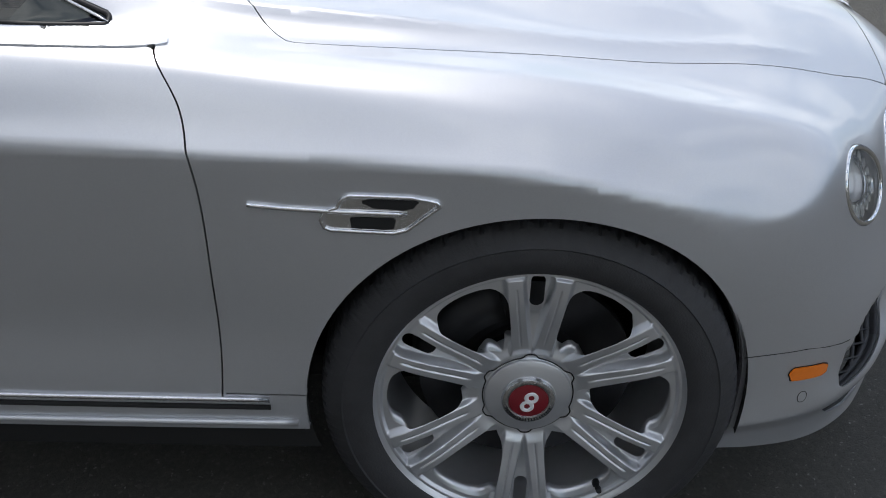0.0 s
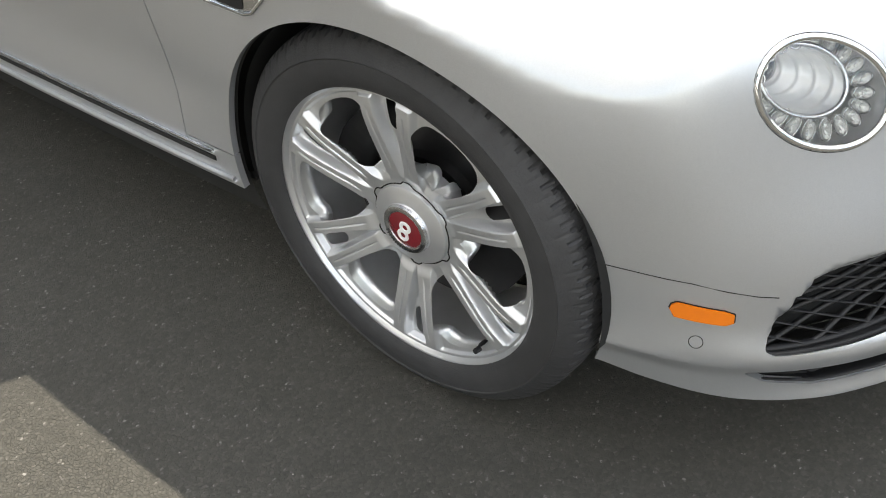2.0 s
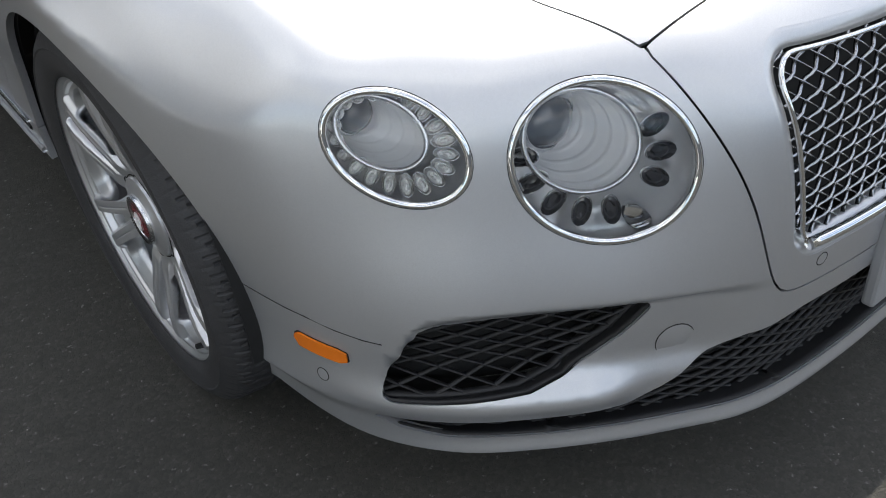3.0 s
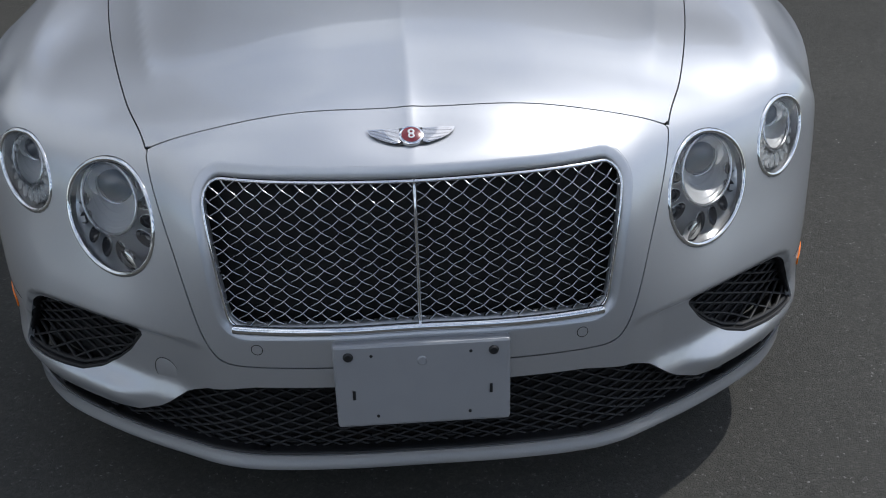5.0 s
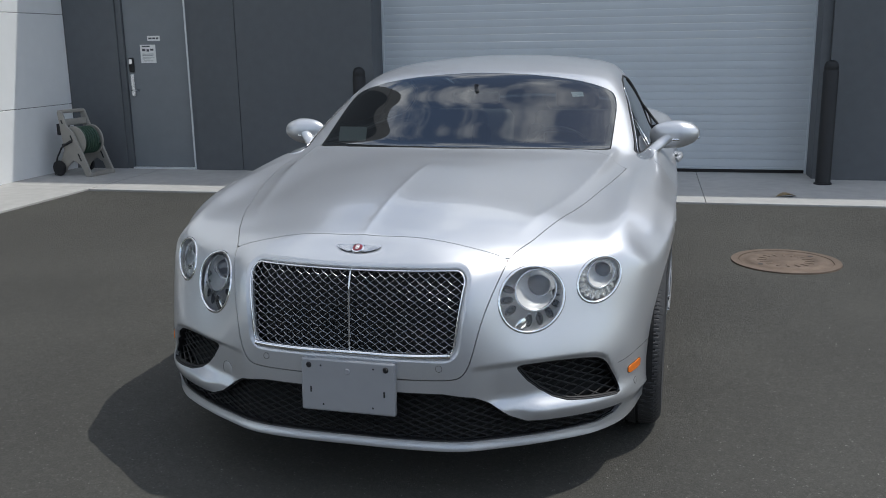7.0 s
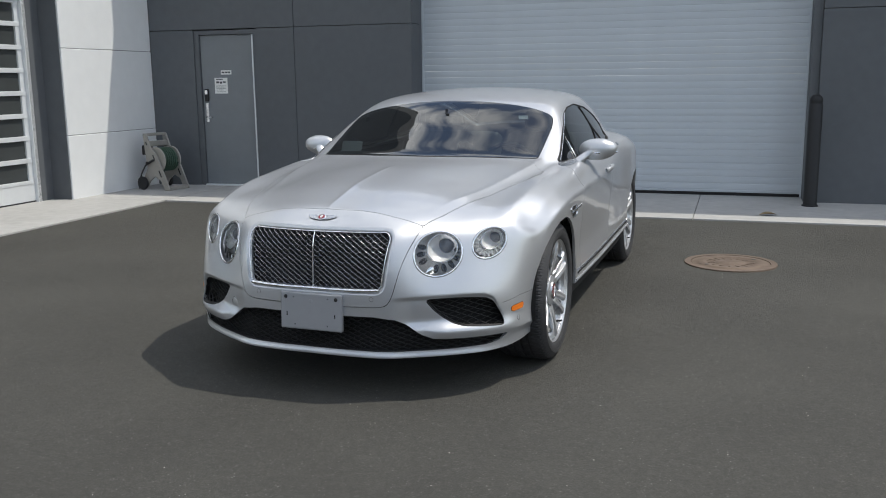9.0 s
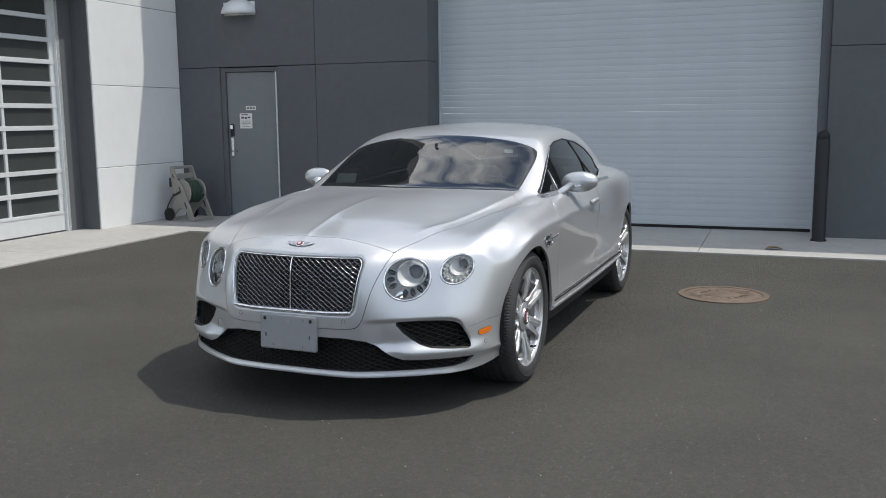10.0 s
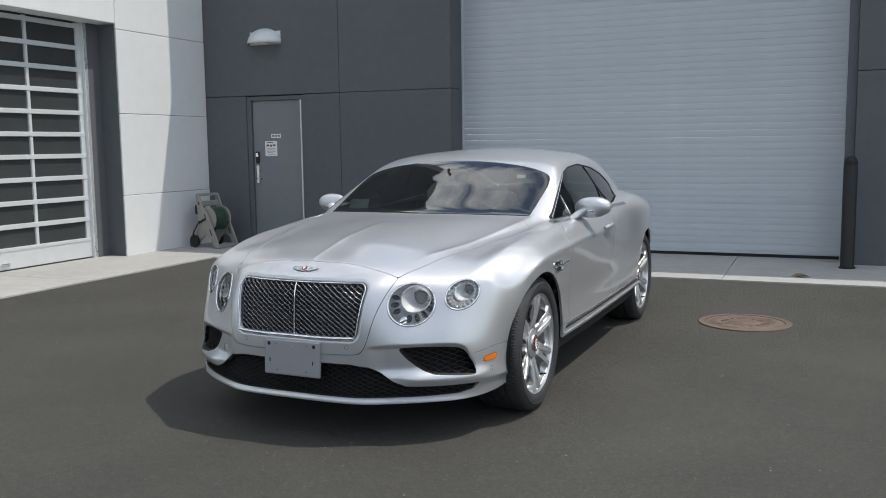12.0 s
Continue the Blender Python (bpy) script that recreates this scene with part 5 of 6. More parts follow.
def grille_chamfer():
    """The painted slope between the nose panel and the mesh."""
    inner = outline(GRILLE, 0.034)
    n, ring_pts = len(inner), []
    for i in range(n):
        t = inner[(i + 1) % n] - inner[i - 1]
        nrm = np.array([t[1], -t[0]]) / max(np.linalg.norm(t), 1e-9)
        ring_pts.append(nrm)
    ring_pts = np.array(ring_pts)
    if ((inner - inner.mean(0)) * ring_pts).sum() < 0:
        ring_pts = -ring_pts
    rows = [(CHAMFER + 0.003, 0.002), (CHAMFER, 0.0004), (CHAMFER - 0.003, 0.001), (CHAMFER * 0.4, 0.008), (0.0, 0.015), (-0.001, 0.03)]
    verts = []
    for d, sink in rows:
        q = inner + ring_pts * d
        verts += np.stack([q[:, 0], face_y(q[:, 0], q[:, 1]) + sink, q[:, 1]], 1).tolist()
    faces = [(j * n + i, j * n + (i + 1) % n, (j + 1) * n + (i + 1) % n, (j + 1) * n + i) for j in range(len(rows) - 1) for i in range(n)]
    bm = bmesh.new()
    vs = [bm.verts.new(v) for v in verts]
    for f in faces:
        bm.faces.new([vs[i] for i in f])
    part("grille_chamfer", bm, PAINT, nose_panel, smooth=True)


grille_chamfer()
BRIGHT_MESH = material("bright_mesh", (0.46, 0.47, 0.49), 0.22, 1.0)
surround = front_ring("grille", GRILLE, 0.034, 0.004, 0.0028, CHROME, car, 1.3, "chrome-edged diamond mesh grille")
lattice("mesh_wire", grille_shape, -0.38, 0.38, 0.49, 0.76, 0.0313, 0.0226, 0.0011, 2.9, 0.021, BRIGHT_MESH, surround, 0.0032)
zz = np.linspace(0.496, 0.752, 20)
tube("centre_bar", np.stack([0 * zz, face_y(0 * zz, zz) + 0.008, zz], 1).tolist(), 0.0034, CHROME, surround, flat=2.0, up=Vector((0, 1, 0)))
xx = np.linspace(-0.322, 0.322, 50)
tube("lower_bar", np.stack([xx, face_y(xx, 0 * xx + 0.499) - 0.002, 0 * xx + 0.497 + 0.006 * (xx / 0.32) ** 4], 1).tolist(), 0.0085, CHROME, surround, "polished lower bar", flat=1.0, up=Vector((0, 1, 0)))
panel("backing", (lambda q: (q[0] + [0, 0.06, 0], q[1], q[2]))(skin_patch(lambda p, n: np.where((p[:, 1] < -0.2) & (n[:, 1] < -0.1), grille_shape(p[:, 0], p[:, 2]) + 0.035, -1.0))), GAP, surround, hem=0)


def hole_backing(name, shape):
    def test(p, n):
        return np.where((p[:, 1] < -0.2) & (n[:, 1] < 0.2), shape(p[:, 0], p[:, 2]) + 0.03, -1.0)

    V, N, F = skin_patch(test)
    return panel(name, (V + [0, 0.085, 0], N, F), GAP, car, hem=0)


hole_backing("intake_backing", intake_shape)
V, N, F = skin_patch(lambda p, n: np.where((p[:, 0] > 0) & (p[:, 1] < -0.2) & (n[:, 1] < 0.2), mesh_shape(p[:, 0], p[:, 2]) + 0.03, -1.0))
mirrored([panel("side_intake_backing", (V + [-0.02, 0.085, 0], N, F), GAP, car, hem=0)])


def hole_wall(name, P, rnd, deep, mat, fall):
    """The painted edge that runs back into the bumper round an opening."""
    q = outline(P, rnd)
    n, y = len(q), face_y(q[:, 0], q[:, 1])
    mid, verts, rows = q.mean(0), [], [(-0.003, 0.004, 0.0), (0.001, 0.0045, 0.1), (0.004, 0.006, 0.2), (0.004, deep * 0.5, 0.6), (0.004, deep, 1.0)]
    t = np.roll(q, -1, 0) - np.roll(q, 1, 0)
    nrm = np.stack([t[:, 1], -t[:, 0]], 1) / np.maximum(np.linalg.norm(t, axis=1), 1e-9)[:, None]
    if ((q - mid) * nrm).sum() > 0:
        nrm = -nrm
    for d, back, f in rows:
        w = q + nrm * d
        verts += np.stack([w[:, 0] - 0.25 * back * np.sign(w[:, 0]) * ramp_up(np.abs(w[:, 0]), 0.35, 0.55), y + back, w[:, 1] - fall * f], 1).tolist()
    faces = [(j * n + i, j * n + (i + 1) % n, (j + 1) * n + (i + 1) % n, (j + 1) * n + i) for j in range(len(rows) - 1) for i in range(n)]
    return solid(name, verts, faces, mat, car, smooth=True)


mirrored([hole_wall("intake_edge", MESH_HOLE, 0.008, 0.026, BLACK, 0.006)])
hole_wall("intake_edge", INTAKE, 0.002, 0.035, BLACK, 0.006)
side_frame = front_ring("side_intake", MESH_HOLE, 0.008, 0.028, 0.003, BLACK, car, 2.2, "black diamond mesh side intake")
wires = lattice("mesh_wire", mesh_shape, 0.46, 0.86, 0.31, 0.48, 0.050, 0.0205, 0.0015, 3.0, 0.027, BLACK, side_frame, 0.0, 0.01, -0.012)
mirrored([side_frame] + wires)
low = tube("lower_intake", [(x, float(face_y(np.array([x]), np.array([0.30]))[0]) + 0.05, 0.236) for x in np.linspace(-0.68, 0.68, 60)], 0.004, BLACK, car, "black diamond mesh lower intake")
lattice("mesh_wire", intake_shape, -0.84, 0.84, 0.21, 0.40, 0.050, 0.0205, 0.0018, 3.0, 0.036, BLACK, low, 0.0, 0.01, -0.012)


# ---- seam between wing and bumper ----
def seam():
    pts = []
    for x, y in ((0.889, -0.356), (0.880, -0.40), (0.869, -0.44), (0.857, -0.474), (0.835, -0.515), (0.812, -0.548), (0.796, -0.568)):
        z = float(chin(x))
        p, n = skin_at((x, y, z))
        p, n = skin_at((p.x, p.y, z))
        pts.append(p + n * 0.0003)
    return [tube("bumper_seam", pts, 0.0007, GAP, car, seg=6)]


mirrored(seam())


# ---- plate bracket ----
def plate_bracket():
    m = Matrix.Translation((0, -0.905, 0.399)) @ Matrix.Rotation(radians(-3), 4, "X")
    w, h = 0.155, 0.077
    bm = add_box(bmesh.new(), -w, w, -0.006, 0.016, -h, h, 0.006)
    bm.transform(m)
    p = part("plate_bracket", bm, PLATE, car, "blank grey number plate bracket")
    for x in (-0.128, 0.125):
        lathe("screw", [(0.0, 0.0035), (0.006, 0.0035), (0.0085, 0.001), (0.0095, -0.002)], BLACK, p, seg=18, m=m @ pose(x, -0.0065, h - 0.022, 90))
    lathe("plug", [(0.0, 0.002), (0.007, 0.002), (0.009, 0.0)], PLATE, p, seg=18, m=m @ pose(0, -0.006, h - 0.035, 90))
    for x in (-0.122, 0.120):
        bm = add_box(bmesh.new(), x - 0.0025, x + 0.0025, -0.0075, -0.005, -0.024, -0.008)
        bm.transform(m)
        part("slot", bm, BLACK, p)
    for x, z in ((-0.088, h - 0.022), (0.085, h - 0.022), (-0.082, -h + 0.02), (0.082, -h + 0.02)):
        lathe("pin_hole", [(0.0, 0.0012), (0.0025, 0.0012), (0.003, 0.0)], BLACK, p, seg=10, m=m @ pose(x, -0.006, z, 90))


plate_bracket()


# ---- winged badge, drawn as plain shapes ----
def badge():
    c, n = skin_at((0, -0.772, 0.799))
    m = facing(c + n * 0.002, n)
    b = lathe("badge", [(0.0, 0.006), (0.016, 0.0055), (0.0205, 0.004), (0.022, 0.0)], CHROME, car, "winged chrome badge with red centre", seg=40, m=m)
    lathe("red_disc", [(0.0, 0.0075), (0.012, 0.007), (0.0165, 0.0055)], RED_ENAMEL, b, seg=36, m=m)
    for z in (0.0045, -0.0045):
        ring("white_loop", m @ pose(0, z, 0.0076), 0.0042, 0.0017, WHITE_ENAMEL, b, 20, 0.5)
    count = 11
    for s in (1, -1):
        plate = [(0.012, 0.0185), (0.045, 0.0165), (0.0735, 0.0165), (0.068, 0.009), (0.056, -0.002), (0.040, -0.012), (0.026, -0.017), (0.012, -0.018)]
        solid("wing_plate", [m @ Vector((s * x, y, 0.001)) for x, y in plate], [list(range(8))[::s]], BLACK, b)
        for i in range(count):
            f, g = i / count, (i + 0.80) / count
            quad = []
            for k in (f, g):
                root = Vector((0.0195, 0.0165 - 0.031 * k, 0.0025))
                tip = Vector((0.0735 - 0.010 * k - 0.039 * k * k, 0.0165 - 0.033 * k ** 0.85, 0.0018))
                quad += [root, root.lerp(tip, 0.5) + Vector((0, 0, 0.0012)), tip]
            tip_mid = (quad[2] + quad[5]) / 2 + (quad[2] - quad[0]).normalized() * 0.0022
            verts = [m @ Vector((s * q.x, q.y, q.z)) for q in quad + [tip_mid]]
            faces = [(0, 1, 4, 3), (1, 2, 5, 4), (2, 6, 5)]
            solid("feather", verts, [fc[::-s] for fc in faces], DULL_CHROME, b)


badge()


# ---- sensors, tow cover, side markers ----
def flush_disc(name, at, r, mat, ring_mat):
    c, n = skin_at(at)
    m = facing(c, n)
    d = lathe(name, [(0.0, 0.0005), (r * 0.94, 0.0005), (r, -0.0005)], mat, car, seg=32, m=m)
    return [d, ring("rim", m, r * 1.03, max(0.0007, r * 0.03), ring_mat, d, 36)]


mirrored(flush_disc("parking_sensor", (0.286, -0.88, 0.461), 0.0095, PAINT, GAP))
mirrored(flush_disc("parking_sensor", (0.852, -0.488, 0.341), 0.0095, PAINT, GAP))
flush_disc("tow_cover", (-0.473, -0.80, 0.377), 0.027, PAINT, GAP)


def side_marker():
    shape = poly([(-0.530, 0.373), (-0.450, 0.379), (-0.449, 0.4035), (-0.530, 0.3945)], 0.0095)

    def test(p, n):
        return np.where((p[:, 0] > 0.5), shape(p[:, 1], p[:, 2]), -1.0)

    lens = panel("side_marker", skin_patch(test, 0.0035), AMBER, car, "orange side marker lens", hem=0.008)
    rim = panel("seat_ring", skin_patch(lambda p, n: test(p, n) + 0.0018, 0.0006), GAP, lens, hem=0)
    return [lens, rim]


mirrored(side_marker())


# ---- wing vents ----
def wing_vent():
    def place(y, z, lift=0.0):
        q, n = skin_at((0.95, y, z))
        return q + n * lift

    def loop(pts, r, name, parent, mat=CHROME, flat=1.0, closed=True):
        sm = []
        for i in range(len(pts)):
            a, b = pts[i], pts[(i + 1) % len(pts)]
            if not closed and i == len(pts) - 1:
                sm.append(place(*a, 0.002))
                break
            for k in range(5):
                sm.append(place(a[0] + (b[0] - a[0]) * k / 5, a[1] + (b[1] - a[1]) * k / 5, 0.002))
        return tube(name, sm, r, mat, parent, closed=closed, flat=flat, up=Vector((1, 0, 0)))

    outer = [(0.158, 0.744), (0.163, 0.751), (0.20, 0.757), (0.288, 0.758), (0.300, 0.751), (0.305, 0.738), (0.322, 0.732), (0.330, 0.716), (0.325, 0.704), (0.315, 0.700), (0.225, 0.697), (0.205, 0.703)]
    made = []
    shape = poly(outer)
    test = lambda p, n: np.where(p[:, 0] > 0.6, shape(p[:, 1], p[:, 2]), -1.0)
    body = panel("wing_vent", skin_patch(test, 0.0012), DULL_CHROME, car, "chrome-framed side vent", hem=0.006)
    made.append(body)
    made.append(loop(outer, 0.0035, "frame", body))
    up_hole = poly([(0.178, 0.742), (0.185, 0.751), (0.262, 0.753), (0.278, 0.744), (0.272, 0.736), (0.20, 0.734)])
    low_hole = poly([(0.215, 0.712), (0.222, 0.722), (0.288, 0.722), (0.298, 0.712), (0.290, 0.704), (0.228, 0.702)])
    for h in (up_hole, low_hole):
        made.append(panel("vent_mouth", skin_patch(lambda p, n, h=h: np.where(p[:, 0] > 0.6, h(p[:, 1], p[:, 2]), -1.0), 0.0024), GAP, body, hem=0))
    made.append(loop([(0.205, 0.729), (0.30, 0.731), (0.38, 0.735), (0.434, 0.740)], 0.0042, "spear", body, CHROME, 1.0, False))
    return made


mirrored(wing_vent())


# ---- mirrors ----
def door_mirror():
    made = []
    c = np.array([0.935, 1.02, 0.995])
    verts, faces, nu, nv = [], [], 40, 22
    for j in range(nv + 1):
        b = math.pi * j / nv - math.pi / 2
        for i in range(nu):
            a = 2 * math.pi * i / nu
            x, y, z = math.cos(b) * math.cos(a), math.cos(b) * math.sin(a), math.sin(b)
            px = 0.114 * np.sign(x) * abs(x) ** 0.85
            slim = 0.52 + 0.48 * min(1.0, (x + 1.0) / 1.2)
            py = (0.024 if y > 0 else 0.072) * np.sign(y) * abs(y) ** 0.9 * slim
            pz = 0.067 * np.sign(z) * abs(z) ** 0.85 * (1.0 - 0.20 * x) * (0.6 + 0.4 * slim)
            verts.append((c[0] + px, c[1] + py + 0.10 * px, c[2] + pz + 0.05 * px))
    faces = [(j * nu + i, j * nu + (i + 1) % nu, (j + 1) * nu + (i + 1) % nu, (j + 1) * nu + i) for j in range(nv) for i in range(nu)]
    shell_ = solid("door_mirror", verts, faces, PAINT, car, "silver door mirror with chrome strip", True)
    made.append(shell_)
    arc = [(c[0] - 0.07 + 0.19 * t, c[1] - 0.073 + 0.07 * abs(t - 0.30) ** 2 * 2 + 0.018 * t, c[2] - 0.022 + 0.008 * t) for t in np.linspace(0, 0.95, 16)]
    made.append(tube("indicator_strip", arc, 0.006, CHROME, shell_, up=Vector((0, 1, 0))))
    stalk = [(0.805, 0.86, 0.905), (0.83, 0.875, 0.925), (0.865, 0.905, 0.955), (0.905, 0.945, 0.985)]
    made.append(tube("stalk", stalk, 0.030, PAINT, shell_, seg=14, flat=0.7))
    made.append(lathe("mirror_glass", [(0.0, 0.0), (0.085, 0.0), (0.09, -0.006)], CHROME, shell_, seg=32, m=facing(c + [0.0, 0.0235, 0.0], (-0.10, 1, 0)) @ Matrix.Diagonal((1.1, 0.6, 1, 1))))
    return made


mirrored(door_mirror())


def door_handle():
    pts = []
    for t in np.linspace(0, 1, 14):
        q, n = skin_at((0.95, 1.26 + 0.20 * t, 0.845 + 0.012 * t))
        pts.append(q + n * (0.006 + 0.026 * math.sin(math.pi * t) ** 0.6))
    return [tube("door_handle", pts, 0.011, PAINT, car, "silver pull handle", seg=10, flat=1.3)]


mirrored(door_handle())


# ---- bright strips and seals ----
def strip(name, pts, lift, radius, mat, flat=1.0, closed=False, n=8):
    line = []
    for i in range(len(pts) - (0 if closed else 1)):
        a, b = np.array(pts[i]), np.array(pts[(i + 1) % len(pts)])
        for k in range(n):
            q, nn = skin_at(a + (b - a) * k / n)
            line.append(q + nn * lift)
    if not closed:
        q, nn = skin_at(pts[-1])
        line.append(q + nn * lift)
    return tube(name, line, radius, mat, car, closed=closed, flat=flat, up=Vector((1, 0, 0.3)))


def on_side(y, z):
    """The left skin at a given y and z, and its normal."""
    lo, hi = 0.3, 1.05
    for _ in range(30):
        mid = (lo + hi) / 2
        if car_value(np.array([[mid, y, z]]))[0] < 0:
            lo = mid
        else:
            hi = mid
    g = gradient(car_value, np.array([[lo, y, z]]))[0]
    return Vector((lo, y, z)), Vector(g / np.linalg.norm(g))


def side_line(name, pts, lift, radius, mat, flat=1.0, closed=False):
    line = []
    for y, z in pts:
        q, n = on_side(y, z)
        line.append(q + n * lift)
    return tube(name, line, radius, mat, car, closed=closed, flat=flat, up=Vector((1, 0, 0.3)))


rim = outline(SIDE_GLASS, 0.006, 0.03)
mirrored([side_line("window_seal", rim, 0.001, 0.0042, BLACK, closed=True)])
bright = [(y + 0.012, z - 0.010) for y, z in ((0.640, 0.9555), (0.722, 0.995), (0.84, 1.054), (0.989, 1.125), (1.186, 1.211))]
fine = [(float(np.interp(t, [b[0] for b in bright], [b[0] for b in bright])), float(np.interp(t, [b[0] for b in bright], [b[1] for b in bright]))) for t in np.linspace(bright[0][0], bright[-1][0], 30)]
mirrored([side_line("window_trim", fine, 0.004, 0.0028, DULL_CHROME)])
WAIST = clip(SKIN, lambda p, n: np.where((p[:, 0] > 0.6) & (p[:, 1] > 0.55) & (p[:, 1] < 2.07), np.minimum(np.minimum(p[:, 2] - 0.9315 - 0.012 * (p[:, 1] - 0.7), 0.9480 + 0.012 * (p[:, 1] - 0.7) - p[:, 2]), (p[:, 1] - 0.59) * 0.19 - (p[:, 2] - 0.937)), -1.0))
mirrored([panel("waist_strip", (WAIST[0] + WAIST[1] * 0.003, WAIST[1], WAIST[2]), DULL_CHROME, car, "satin chrome waist strip", hem=0.006)])
mirrored([side_line("window_pillar", [(0.902, 0.955), (0.916, 1.01), (0.930, 1.07)], 0.003, 0.0045, DULL_CHROME), side_line("window_pillar", [(1.806, 0.968), (1.78, 1.09), (1.745, 1.225)], 0.001, 0.007, BLACK)])
mirrored([strip("sill_strip", [(0.95, y, 0.378) for y in np.linspace(0.43, 2.3, 9)], 0.003, 0.0045, DULL_CHROME), strip("sill_groove", [(0.95, y, 0.362) for y in np.linspace(0.43, 2.3, 9)], 0.0, 0.005, GAP), strip("sill_blade", [(0.95, y, 0.333) for y in np.linspace(0.385, 2.35, 9)], 0.003, 0.006, PAINT)])


def screen_seal():
    band = clip(WINDSCREEN, lambda p, n: np.where(p[:, 2] > 0.9, np.maximum(0.020 - in_screen(p, n), -0.010 - body_value(p)), -1))
    panel("screen_frit", (band[0] - band[1] * 0.003, band[1], band[2]), BLACK, ws, "black ceramic edge of the glass", hem=0)


screen_seal()


# ---- wheels ----
SPOKES = 6


def wheel_depth(y, z):
    """How far the wheel's face lies behind its rim edge: six spokes, each with two ridges beside a narrowing valley."""
    r, a = np.hypot(y, z), np.arctan2(z, y) + math.pi / 2
    f = (a + math.pi / SPOKES) % (2 * math.pi / SPOKES) - math.pi / SPOKES
    p, q = r * np.cos(f), np.abs(r * np.sin(f))
    half = 0.034 + 0.020 * np.clip((p - 0.08) / 0.165, 0, 1)
    base = -0.010 - 0.026 * (1 - ramp_up(r, 0.06, 0.235))
    wide = 0.0225 * np.clip((p - 0.084) / 0.15, 0, 1)
    valley = ramp_up(q - wide, -0.0045, 0.0035)
    run = ramp_up(r, 0.082, 0.106) * (1 - ramp_up(r, 0.247, 0.253))
    groove = np.exp(-(((q - 0.5 * wide - 0.47 * half) / 0.0017) ** 2)) * ramp_up(p, 0.10, 0.12) * (1 - ramp_up(p, 0.224, 0.232))
    edge = ramp_up(q / half, 0.90, 1.12)
    d = base + run * (0.016 * (valley - 1) * ramp_up(p, 0.085, 0.17) + 0.005 * valley - 0.0022 * groove - 0.012 * edge)
    return d, r, p, q, half


def wheel_solid(y, z):
    d, r, p, q, half = wheel_depth(y, z)
    spoke = half + 0.012 * np.exp(-(((p - 0.085) / 0.022) ** 2)) + 0.020 * ramp_up(p, 0.20, 0.238) - q
    g = soft_max(soft_max(spoke, 0.085 - r, 0.022), r - 0.2360, 0.020) - 0.006
    return g


def wheel_slot(y, z):
    """Below zero inside the oval opening in each spoke's valley."""
    d, r, p, q, half = wheel_depth(y, z)
    return np.hypot(q, np.clip(np.abs(p - 0.216) - 0.019, 0, None)) - 0.0115


